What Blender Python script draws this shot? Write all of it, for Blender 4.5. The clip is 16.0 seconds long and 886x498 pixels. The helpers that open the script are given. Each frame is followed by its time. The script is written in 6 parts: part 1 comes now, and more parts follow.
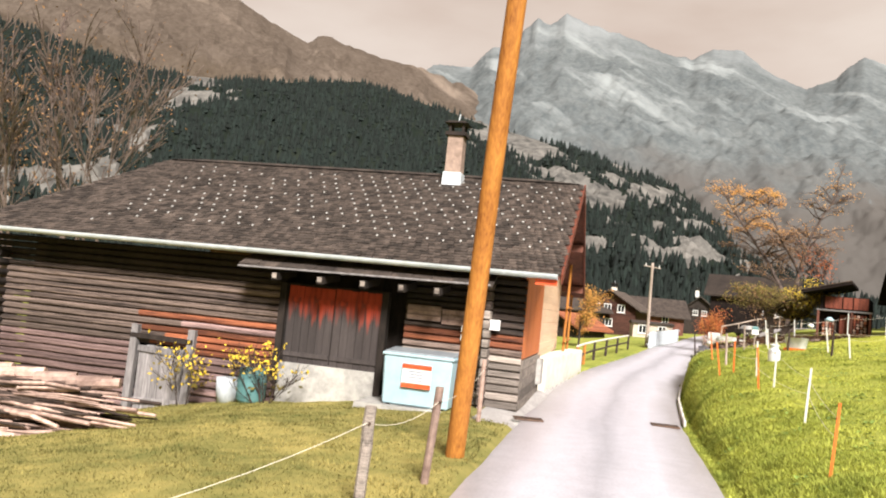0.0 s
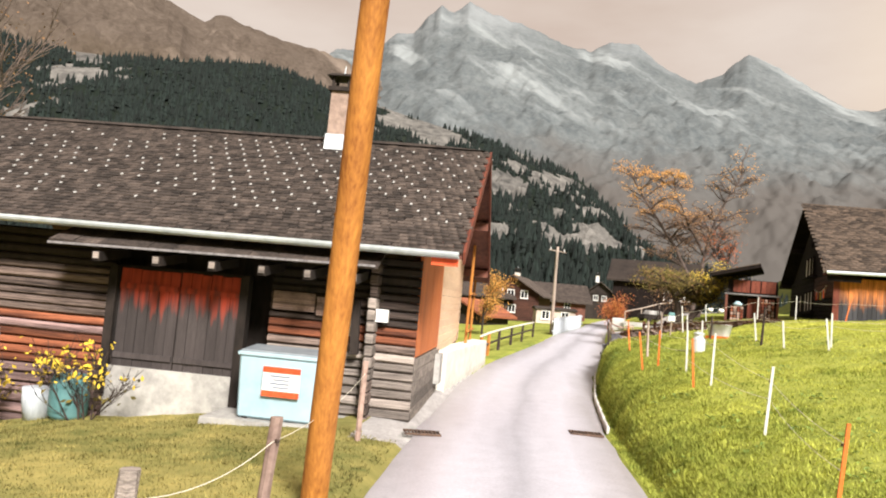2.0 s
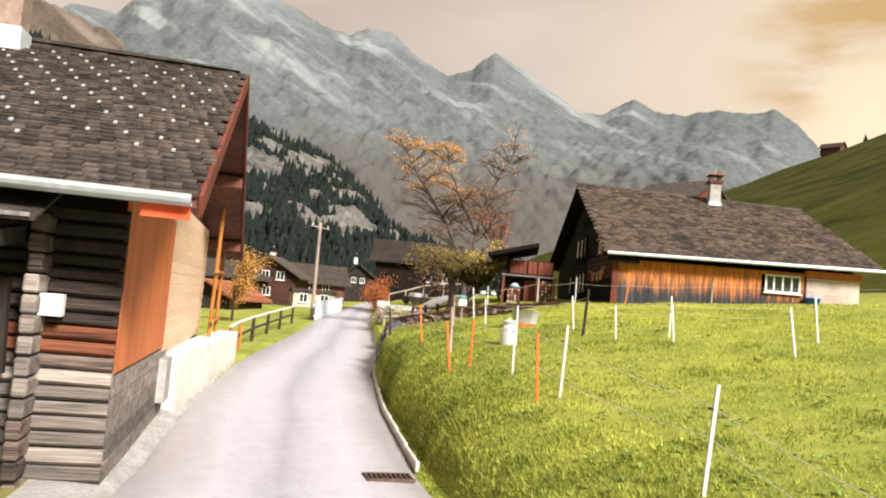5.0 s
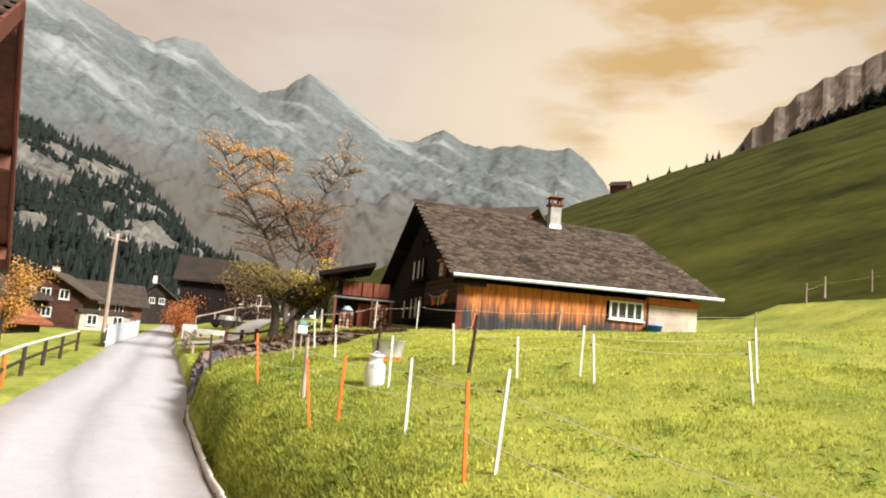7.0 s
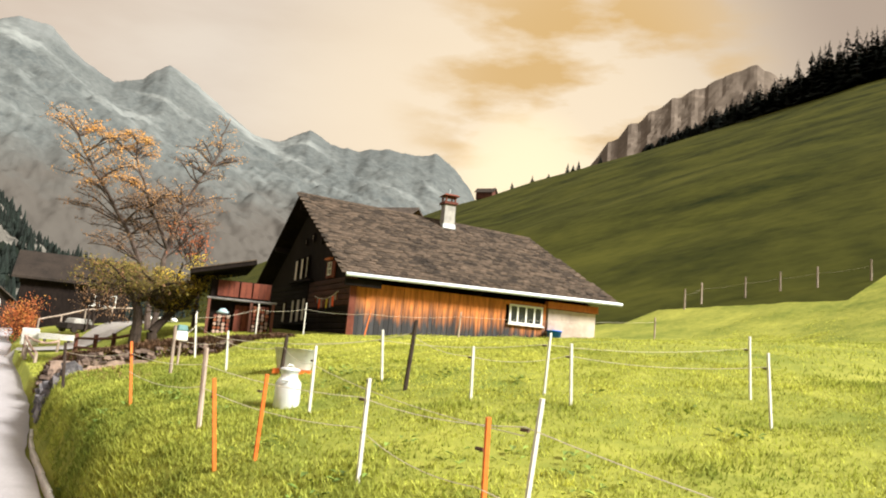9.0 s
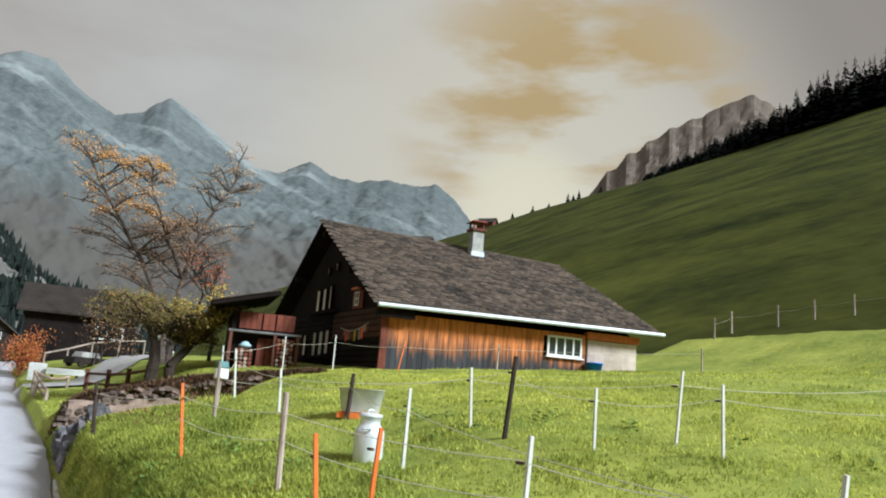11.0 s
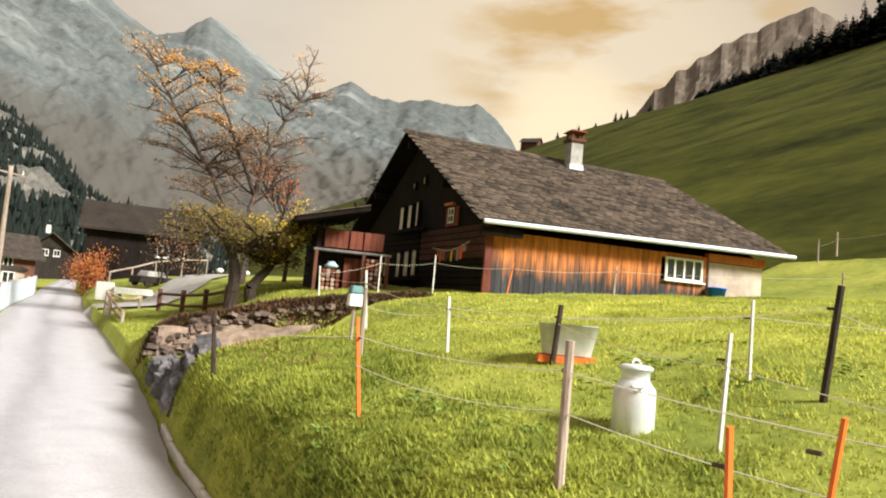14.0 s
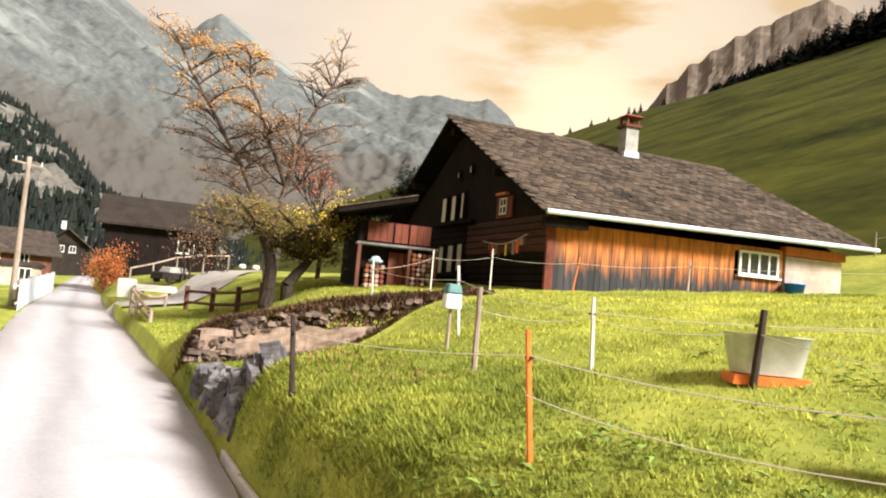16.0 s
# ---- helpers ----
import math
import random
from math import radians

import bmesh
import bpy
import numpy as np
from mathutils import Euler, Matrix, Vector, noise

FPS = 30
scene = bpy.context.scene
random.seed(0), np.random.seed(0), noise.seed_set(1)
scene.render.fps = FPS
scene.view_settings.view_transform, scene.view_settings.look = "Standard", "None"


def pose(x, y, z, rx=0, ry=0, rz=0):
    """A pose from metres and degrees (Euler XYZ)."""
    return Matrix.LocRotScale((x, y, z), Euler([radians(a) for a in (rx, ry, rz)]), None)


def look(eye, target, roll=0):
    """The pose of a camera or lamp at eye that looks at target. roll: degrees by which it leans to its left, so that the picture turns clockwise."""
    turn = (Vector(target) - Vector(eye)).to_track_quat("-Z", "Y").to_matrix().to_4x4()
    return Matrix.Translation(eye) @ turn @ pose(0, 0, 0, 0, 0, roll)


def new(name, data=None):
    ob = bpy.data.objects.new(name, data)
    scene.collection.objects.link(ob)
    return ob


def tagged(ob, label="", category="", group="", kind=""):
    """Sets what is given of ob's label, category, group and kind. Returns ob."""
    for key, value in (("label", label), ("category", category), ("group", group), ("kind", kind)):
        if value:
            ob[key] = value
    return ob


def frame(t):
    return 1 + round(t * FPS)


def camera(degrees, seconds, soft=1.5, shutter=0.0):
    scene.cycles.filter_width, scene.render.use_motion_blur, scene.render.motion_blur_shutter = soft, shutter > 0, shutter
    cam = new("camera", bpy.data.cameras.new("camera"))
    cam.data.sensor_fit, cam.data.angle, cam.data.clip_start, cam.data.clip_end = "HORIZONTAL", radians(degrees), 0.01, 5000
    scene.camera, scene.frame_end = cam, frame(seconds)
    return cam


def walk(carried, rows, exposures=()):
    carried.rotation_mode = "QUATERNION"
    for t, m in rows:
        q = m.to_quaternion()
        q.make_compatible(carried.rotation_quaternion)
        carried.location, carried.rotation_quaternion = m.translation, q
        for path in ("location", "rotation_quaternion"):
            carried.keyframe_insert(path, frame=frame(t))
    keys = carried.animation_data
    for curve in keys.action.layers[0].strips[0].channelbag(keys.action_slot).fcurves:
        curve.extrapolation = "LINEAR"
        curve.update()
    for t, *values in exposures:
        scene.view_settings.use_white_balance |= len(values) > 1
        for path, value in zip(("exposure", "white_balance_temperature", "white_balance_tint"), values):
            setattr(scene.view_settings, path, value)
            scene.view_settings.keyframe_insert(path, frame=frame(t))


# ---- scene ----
cam = camera(60.0, 16.0, soft=2.0)
PATH = [
    (0, (3.098, 0.792, 1.924), (2.653, 2.737, 2.067), 5.7),
    (0.5, (3.059, 1.440, 1.923), (2.648, 3.392, 2.064), 5.7),
    (1, (3.012, 2.200, 1.965), (2.664, 4.165, 2.101), 5.4),
    (1.5, (2.903, 2.952, 1.960), (2.629, 4.928, 2.093), 5.3),
    (2, (2.921, 3.711, 1.950), (2.725, 5.697, 2.083), 5.2),
    (2.5, (2.861, 4.398, 1.927), (2.757, 6.391, 2.059), 5.2),
    (3, (2.852, 5.046, 1.914), (2.851, 7.042, 2.041), 5.4),
    (3.5, (2.786, 5.764, 1.889), (2.904, 7.757, 2.016), 5.2),
    (4, (2.732, 6.428, 1.896), (2.959, 8.411, 2.028), 4.9),
    (4.2, (2.773, 6.739, 1.889), (3.036, 8.717, 2.019), 5.0),
    (6.3, (2.719, 10.297, 2.014), (3.470, 12.138, 2.229), 5.1),
    (6.5, (2.749, 10.581, 1.969), (3.543, 12.403, 2.199), 5.3),
    (7, (2.834, 11.165, 1.959), (3.724, 12.939, 2.207), 5.2),
    (7.5, (2.936, 11.688, 1.986), (3.927, 13.407, 2.237), 5.1),
    (8, (3.058, 12.267, 2.008), (4.150, 13.924, 2.256), 5.2),
    (8.5, (3.065, 12.808, 1.990), (4.222, 14.419, 2.247), 5.1),
    (9, (3.059, 13.306, 1.977), (4.241, 14.893, 2.265), 5.0),
    (9.5, (3.033, 13.782, 1.972), (4.215, 15.362, 2.298), 4.9),
    (9.7, (3.039, 13.967, 2.021), (4.220, 15.547, 2.354), 4.9),
    (11.8, (2.861, 15.553, 1.985), (4.016, 17.143, 2.360), 4.8),
    (12, (2.846, 15.757, 1.972), (3.992, 17.357, 2.329), 4.9),
    (12.5, (2.855, 16.207, 1.957), (3.995, 17.822, 2.259), 5.0),
    (13, (2.870, 16.717, 1.982), (4.003, 18.347, 2.222), 5.2),
    (13.5, (2.848, 17.251, 2.003), (3.969, 18.896, 2.187), 5.4),
    (14, (2.934, 17.779, 2.015), (4.048, 19.432, 2.169), 5.2),
    (14.5, (2.964, 18.332, 2.020), (4.072, 19.992, 2.156), 5.3),
    (15, (3.014, 18.716, 2.005), (4.114, 20.381, 2.134), 5.1),
    (15.5, (2.964, 19.213, 1.995), (4.064, 20.878, 2.129), 5.1),
    (16, (2.955, 19.706, 1.994), (4.048, 21.376, 2.134), 5.1),
]
# ---- lie of the land ----
def lerp_list(v, xs, ys):
    return np.interp(v, xs, ys)


def road_x(y):
    return lerp_list(y, (-60, 16, 21, 26, 32, 39, 45, 50, 63, 72, 80, 120), (3.1, 3.1, 3.3, 3.75, 4.7, 5.7, 6.42, 7.1, 9.15, 10.3, 11.6, 18))


def road_half(y):
    return lerp_list(y, (-60, 18, 30, 45, 64, 80), (1.45, 1.47, 1.6, 1.42, 1.08, 0.95))


def road_z(y):
    return lerp_list(y, (-60, 17, 26, 48, 80, 140), (0.0, 0.0, 0.2, 0.62, 1.1, 1.6))


def smooth(a, b, v):
    k = np.clip((v - a) / (b - a), 0, 1)
    return k * k * (3 - 2 * k)


def ground_z(x, y):
    """Height of the meadows, the bank and the hillside (works on arrays)."""
    x, y = np.asarray(x, float), np.asarray(y, float)
    zr = road_z(y)
    d = x - road_x(y) - road_half(y)
    k = np.maximum(d - lerp_list(y, (20, 25), (0.2, 0.1)), 0)
    step = lerp_list(y, (-10, 9, 13, 19, 22, 60, 80), (0.2, 0.28, 0.42, 0.82, 0.92, 0.9, 0.5))
    rise = lerp_list(y, (12, 22, 28, 60), (0.062, 0.06, 0.045, 0.03))
    right = zr - 0.03 + step * (1 - np.exp(-k / lerp_list(y, (20, 24, 29, 31.5, 32.3, 35, 38), (0.3, 0.13, 0.13, 0.25, 0.15, 0.15, 0.5)))) + 1.3 * (1 - np.exp(-k / 6.5)) + rise * np.minimum(k, 40)
    # the cutting before the old wall
    cut = smooth(27.4, 29.6, y) * (1 - smooth(32.2, 32.4, y)) * (1 - smooth(8.6, 11.4, x))
    right = right * (1 - cut) + np.minimum(right, zr + 0.35 + 0.09 * k) * cut
    # drive up to the dark chalet and the shoulder beside the road
    flat = smooth(33, 36, y) * (1 - smooth(52, 66, y)) * (1 - smooth(2.0, 4.5, d))
    right = right * (1 - flat) + (zr + 0.32 + 0.12 * k) * flat
    right = right - 0.15 * np.exp(-((x - 6.96) ** 2 + (y - 21.3) ** 2) / 1.2)
    # hillside
    u = 0.985 * x - 0.174 * y - 21.0
    hill = np.clip(u, 0, None)
    hill = np.where(hill > 290, 290 + 20 * (1 - np.exp(-(hill - 290) / 20)), hill)
    hill = 0.485 * hill * hill / (hill + 9.0)
    right = right + hill
    e = np.maximum(-d - 2 * road_half(y), 0)
    lawn = 1 - smooth(24, 32, y)
    left = zr - 0.03 - (np.where(e < 10, 0.0135 * e * e, 1.35 + 0.1 * (e - 10))) * lawn - (1 - lawn) * np.minimum(0.05 * e, 6)
    left = np.maximum(left, -12)
    return np.where(d > 0, right, np.where(e > 0.15, left, zr - 0.10))
EXPOSURE = [(0.0, 1.0, 6400, 14), (4.2, 0.88, 6450, 13), (7.0, 0.9, 6550, 10), (9.7, 1.0, 6600, 7), (11.8, 0.2, 4800, 1), (12.5, 0.24, 4800, 1), (13.0, 0.46, 5050, 1), (13.5, 0.64, 5700, 2), (14.0, 0.86, 6500, 7), (15.4, 0.94, 6600, 10), (16.0, 1.1, 6650, 11)]
walk(cam, [(t, look(eye, target, roll)) for t, eye, target, roll in PATH], EXPOSURE)

# ---- sky and sun ----
SUN_AZ, SUN_EL = 156.0, 37.0
sun = new("sun", bpy.data.lights.new("sun", "SUN"))
sun.data.energy, sun.data.angle, sun.data.color = 5.0, radians(14), (1.0, 0.95, 0.87)
sun.matrix_world = look((60 * math.sin(radians(SUN_AZ)), 60 * math.cos(radians(SUN_AZ)), 60 * math.tan(radians(SUN_EL))), (0, 0, 0))

world = bpy.data.worlds.new("world")
scene.world = world
world.use_nodes = True
wt = world.node_tree
wt.nodes.clear()


def wnode(kind, **values):
    n = wt.nodes.new(kind)
    for key, value in values.items():
        n.inputs[key].default_value = value
    return n


def wlink(a, b):
    wt.links.new(a, b)


w_out, w_bg = wnode("ShaderNodeOutputWorld"), wnode("ShaderNodeBackground", Strength=1.0)
w_sky = wnode("ShaderNodeTexSky")
w_sky.sky_type, w_sky.sun_disc, w_sky.sun_elevation, w_sky.sun_rotation = "NISHITA", False, radians(SUN_EL), radians(SUN_AZ)
w_dim = wnode("ShaderNodeVectorMath")
w_dim.operation = "SCALE"
w_dim.inputs["Scale"].default_value = 0.05
wlink(w_sky.outputs[0], w_dim.inputs[0])
w_co = wnode("ShaderNodeTexCoord")
w_map = wnode("ShaderNodeMapping", Scale=(1.0, 1.0, 3.2))
wlink(w_co.outputs["Generated"], w_map.inputs["Vector"])
w_noise = wnode("ShaderNodeTexNoise", Scale=2.6, Detail=6.0, Roughness=0.5)
wlink(w_map.outputs[0], w_noise.inputs["Vector"])
# thin peach overcast with paler and deeper drifts
w_ramp = wnode("ShaderNodeValToRGB")
w_ramp.color_ramp.elements[0].position, w_ramp.color_ramp.elements[0].color = 0.34, (0.385, 0.305, 0.235, 1)
w_ramp.color_ramp.elements[1].position, w_ramp.color_ramp.elements[1].color = 0.62, (0.47, 0.40, 0.325, 1)
wlink(w_noise.outputs["Fac"], w_ramp.inputs[0])
# evening glow low over the far ridge, a golden cloud bank above it, and a duller veil over the hillside


def toward(az, el, near, far):
    d, m = wnode("ShaderNodeVectorMath"), wnode("ShaderNodeMapRange")
    d.operation = "DOT_PRODUCT"
    d.inputs[1].default_value = (math.sin(radians(az)) * math.cos(radians(el)), math.cos(radians(az)) * math.cos(radians(el)), math.sin(radians(el)))
    m.interpolation_type = "SMOOTHSTEP"
    m.inputs["From Min"].default_value, m.inputs["From Max"].default_value = math.cos(radians(far)), math.cos(radians(near))
    wlink(w_co.outputs["Generated"], d.inputs[0]), wlink(d.outputs["Value"], m.inputs["Value"])
    return m.outputs[0]


def veil(below, fac, colour, cloud=None):
    m = wnode("ShaderNodeMixRGB")
    if cloud is not None:
        k = wnode("ShaderNodeMath")
        k.operation = "MULTIPLY"
        wlink(fac, k.inputs[0]), wlink(cloud, k.inputs[1])
        fac = k.outputs[0]
    wlink(fac, m.inputs[0]), wlink(below, m.inputs[1])
    m.inputs[2].default_value = (*colour, 1)
    return m.outputs[0]


w_n2 = wnode("ShaderNodeTexNoise", Scale=4.2, Detail=7.0, Roughness=0.55)
wlink(w_map.outputs[0], w_n2.inputs["Vector"])
w_r2 = wnode("ShaderNodeMapRange")
w_r2.inputs["From Min"].default_value, w_r2.inputs["From Max"].default_value = 0.43, 0.56
wlink(w_n2.outputs["Fac"], w_r2.inputs["Value"])
w_top = veil(w_ramp.outputs[0], toward(82, 32, 8, 42), (0.27, 0.205, 0.15))
w_top = veil(w_top, toward(42, 14, 2, 24), (0.56, 0.455, 0.325))
w_top = veil(w_top, toward(46, 20, 4, 15), (0.43, 0.275, 0.105), w_r2.outputs[0])
w_top = veil(w_top, toward(42.5, 13.5, 0.6, 6.5), (0.68, 0.55, 0.36))
w_all = wnode("ShaderNodeMixRGB")
w_all.inputs[0].default_value = 0.86
wlink(w_dim.outputs[0], w_all.inputs[1]), wlink(w_top, w_all.inputs[2])
wlink(w_all.outputs[0], w_bg.inputs["Color"]), wlink(w_bg.outputs[0], w_out.inputs["Surface"])

# ---- materials ----
def material(name, low, high, scale=8.0, rough=0.8, bump=0.3, stretch=(1, 1, 1), metal=0.0, big=0.6, vary=0.0, spread=(0.35, 0.65), spec=0.3):
    """Two-colour grain on Object coordinates, with a broad second stain, relief and a shade that differs from piece to piece."""
    m = bpy.data.materials.new(name)
    m.use_nodes = True
    t = m.node_tree
    b = t.nodes["Principled BSDF"]
    co, mp = t.nodes.new("ShaderNodeTexCoord"), t.nodes.new("ShaderNodeMapping")
    mp.inputs["Scale"].default_value = stretch
    t.links.new(co.outputs["Object"], mp.inputs["Vector"])
    fine, wide = t.nodes.new("ShaderNodeTexNoise"), t.nodes.new("ShaderNodeTexNoise")
    fine.inputs["Scale"].default_value, fine.inputs["Detail"].default_value, fine.inputs["Roughness"].default_value = scale, 6, 0.65
    wide.inputs["Scale"].default_value, wide.inputs["Detail"].default_value = scale * 0.13, 4
    t.links.new(mp.outputs[0], fine.inputs["Vector"]), t.links.new(mp.outputs[0], wide.inputs["Vector"])
    ramp = t.nodes.new("ShaderNodeValToRGB")
    ramp.color_ramp.elements[0].position, ramp.color_ramp.elements[1].position = spread
    ramp.color_ramp.elements[0].color, ramp.color_ramp.elements[1].color = (*low, 1), (*high, 1)
    mixv = t.nodes.new("ShaderNodeMix")
    mixv.inputs[0].default_value = big * 0.7
    t.links.new(fine.outputs["Fac"], mixv.inputs[2]), t.links.new(wide.outputs["Fac"], mixv.inputs[3])
    t.links.new(mixv.outputs[0], ramp.inputs[0])
    out = ramp.outputs[0]
    if vary:
        info, hsv, rng = t.nodes.new("ShaderNodeObjectInfo"), t.nodes.new("ShaderNodeHueSaturation"), t.nodes.new("ShaderNodeMapRange")
        geo, add, fr = t.nodes.new("ShaderNodeNewGeometry"), t.nodes.new("ShaderNodeMath"), t.nodes.new("ShaderNodeMath")
        add.operation, fr.operation = "ADD", "FRACT"
        t.links.new(info.outputs["Random"], add.inputs[0]), t.links.new(geo.outputs["Random Per Island"], add.inputs[1])
        t.links.new(add.outputs[0], fr.inputs[0])
        rng.inputs["To Min"].default_value, rng.inputs["To Max"].default_value = 1 - vary, 1 + vary
        t.links.new(fr.outputs[0], rng.inputs["Value"]), t.links.new(rng.outputs[0], hsv.inputs["Value"])
        t.links.new(out, hsv.inputs["Color"])
        out = hsv.outputs[0]
    t.links.new(out, b.inputs["Base Color"])
    b.inputs["Roughness"].default_value, b.inputs["Metallic"].default_value = rough, metal
    b.inputs["Specular IOR Level"].default_value = spec
    if bump:
        bp = t.nodes.new("ShaderNodeBump")
        bp.inputs["Strength"].default_value, bp.inputs["Distance"].default_value = bump, 0.02
        t.links.new(mixv.outputs[0], bp.inputs["Height"]), t.links.new(bp.outputs[0], b.inputs["Normal"])
    return m


def weathered(name, top, bottom, z0, z1, scale=14.0, ragged=0.35, vary=0.15):
    """Boards bleached by rain from below: colour runs with a ragged border between the heights z0 and z1 of the object."""
    m = material(name, bottom, [c * 1.7 for c in bottom], scale, 0.85, 0.35, (6, 6, 0.5), vary=vary)
    t = m.node_tree
    b = t.nodes["Principled BSDF"]
    old = b.inputs["Base Color"].links[0].from_socket
    co, sep = t.nodes.new("ShaderNodeTexCoord"), t.nodes.new("ShaderNodeSeparateXYZ")
    t.links.new(co.outputs["Object"], sep.inputs[0])
    mp, n = t.nodes.new("ShaderNodeMapping"), t.nodes.new("ShaderNodeTexNoise")
    mp.inputs["Scale"].default_value = (7, 7, 0.8)
    n.inputs["Scale"].default_value, n.inputs["Detail"].default_value = 1.6, 5
    t.links.new(co.outputs["Object"], mp.inputs[0]), t.links.new(mp.outputs[0], n.inputs["Vector"])
    mad, rng = t.nodes.new("ShaderNodeMath"), t.nodes.new("ShaderNodeMapRange")
    mad.operation = "MULTIPLY_ADD"
    mad.inputs[1].default_value = ragged * 4
    t.links.new(n.outputs["Fac"], mad.inputs[0]), t.links.new(sep.outputs[2], mad.inputs[2])
    rng.inputs["From Min"].default_value, rng.inputs["From Max"].default_value = z0 + ragged * 2, z1 + ragged * 2
    t.links.new(mad.outputs[0], rng.inputs["Value"])
    ramp = t.nodes.new("ShaderNodeValToRGB")
    ramp.color_ramp.elements[0].position, ramp.color_ramp.elements[0].color = 0.35, (*[c * 0.55 for c in top], 1)
    ramp.color_ramp.elements[1].position, ramp.color_ramp.elements[1].color = 0.65, (*top, 1)
    t.links.new(n.outputs["Fac"], ramp.inputs[0])
    mix = t.nodes.new("ShaderNodeMixRGB")
    t.links.new(rng.outputs[0], mix.inputs[0]), t.links.new(old, mix.inputs[1]), t.links.new(ramp.outputs[0], mix.inputs[2])
    t.links.new(mix.outputs[0], b.inputs["Base Color"])
    return m


M = {}
M["grass"] = material("meadow_grass", (0.125, 0.165, 0.03), (0.355, 0.365, 0.075), 3.2, 0.95, 0.5, big=0.8, spec=0.1)
M["lawn_ground"] = material("thin_autumn_lawn", (0.09, 0.105, 0.03), (0.36, 0.30, 0.10), 2.6, 0.95, 0.5, big=0.8, spec=0.1)
M["blade"] = material("grass_blade", (0.13, 0.19, 0.028), (0.66, 0.66, 0.14), 0.9, 0.8, 0, vary=0.45, spec=0.15)
# olive hill grass, darkened so its colour also holds the slope's shade
M["pasture"] = material("shaded_olive_pasture", (0.012, 0.018, 0.003), (0.076, 0.079, 0.014), 0.45, 0.95, 0.6, (1, 1, 2), big=0.9, spec=0.05)
M["lawn"] = material("dull_lawn_blade", (0.08, 0.10, 0.03), (0.44, 0.37, 0.13), 1.3, 0.8, 0, vary=0.45, spec=0.15)
M["lush"] = material("dark_lush_blade", (0.14, 0.20, 0.035), (0.56, 0.58, 0.12), 1.6, 0.8, 0, vary=0.4, spec=0.15)
for key in ("blade", "lawn", "lush"):
    t = M[key].node_tree
    b, o = t.nodes["Principled BSDF"], t.nodes["Material Output"]
    tl, mx = t.nodes.new("ShaderNodeBsdfTranslucent"), t.nodes.new("ShaderNodeMixShader")
    mx.inputs[0].default_value = 0.45
    t.links.new(b.inputs["Base Color"].links[0].from_socket, tl.inputs["Color"])
    t.links.new(b.outputs[0], mx.inputs[1]), t.links.new(tl.outputs[0], mx.inputs[2]), t.links.new(mx.outputs[0], o.inputs["Surface"])
M["leafy"] = material("weed_leaf", (0.09, 0.16, 0.03), (0.24, 0.33, 0.07), 5, 0.7, 0, vary=0.3)
M["asphalt"] = material("worn_asphalt", (0.41, 0.41, 0.455), (0.57, 0.57, 0.625), 26, 0.38, 0.12, big=0.45, spec=0.6)
t = M["asphalt"].node_tree
b = t.nodes["Principled BSDF"]
at, ramp, mul, mp, st, mix = [t.nodes.new("ShaderNode" + k) for k in ("Attribute", "ValToRGB", "MixRGB", "Mapping", "TexNoise", "MixRGB")]
# the lane is worn pale in the wheel tracks and darker along its middle and edges
at.attribute_name = "across"
ramp.color_ramp.elements[0].position, ramp.color_ramp.elements[0].color = 0.02, (0.62, 0.59, 0.56, 1)
ramp.color_ramp.elements[1].position, ramp.color_ramp.elements[1].color = 0.98, (0.62, 0.59, 0.56, 1)
for at_x, grey in ((0.26, 1.0), (0.40, 0.92), (0.5, 0.70), (0.60, 0.92), (0.76, 1.0)):
    ramp.color_ramp.elements.new(at_x).color = (grey, grey * 0.99, grey, 1)
co = t.nodes.new("ShaderNodeTexCoord")
mp.inputs["Scale"].default_value = (1.6, 0.22, 1)
st.inputs["Scale"].default_value, st.inputs["Detail"].default_value = 1.3, 6
t.links.new(co.outputs["Object"], mp.inputs[0]), t.links.new(mp.outputs[0], st.inputs["Vector"])
shift = t.nodes.new("ShaderNodeMath")
shift.operation = "MULTIPLY_ADD"
shift.inputs[1].default_value = 0.22
off = t.nodes.new("ShaderNodeMath")
off.operation = "SUBTRACT"
off.inputs[1].default_value = 0.11
t.links.new(st.outputs["Fac"], shift.inputs[0]), t.links.new(at.outputs["Fac"], shift.inputs[2])
t.links.new(shift.outputs[0], off.inputs[0]), t.links.new(off.outputs[0], ramp.inputs[0])
mul.blend_type = "MULTIPLY"
mul.inputs[0].default_value = 1.0
t.links.new(b.inputs["Base Color"].links[0].from_socket, mul.inputs[1]), t.links.new(ramp.outputs[0], mul.inputs[2])
t.links.new(mul.outputs[0], b.inputs["Base Color"])
t.nodes.remove(mix)
M["gravel"] = material("pale_gravel", (0.22, 0.21, 0.20), (0.45, 0.43, 0.42), 20, 0.9, 0.5)
M["kerb"] = material("kerb_stone", (0.40, 0.39, 0.38), (0.66, 0.64, 0.61), 14, 0.85, 0.4)
M["concrete"] = material("old_concrete", (0.20, 0.195, 0.185), (0.46, 0.45, 0.42), 5, 0.9, 0.3)
M["whitewash"] = material("white_render", (0.52, 0.49, 0.43), (0.78, 0.75, 0.68), 4, 0.9, 0.2)
M["log"] = material("grey_weathered_log", (0.010, 0.007, 0.006), (0.25, 0.185, 0.155), 11, 0.9, 0.9, (0.22, 4, 7), vary=0.6, spread=(0.38, 0.68))
M["log_pink"] = material("mauve_weathered_log", (0.02, 0.012, 0.012), (0.30, 0.20, 0.185), 11, 0.9, 0.9, (0.22, 4, 7), vary=0.5, spread=(0.36, 0.66))
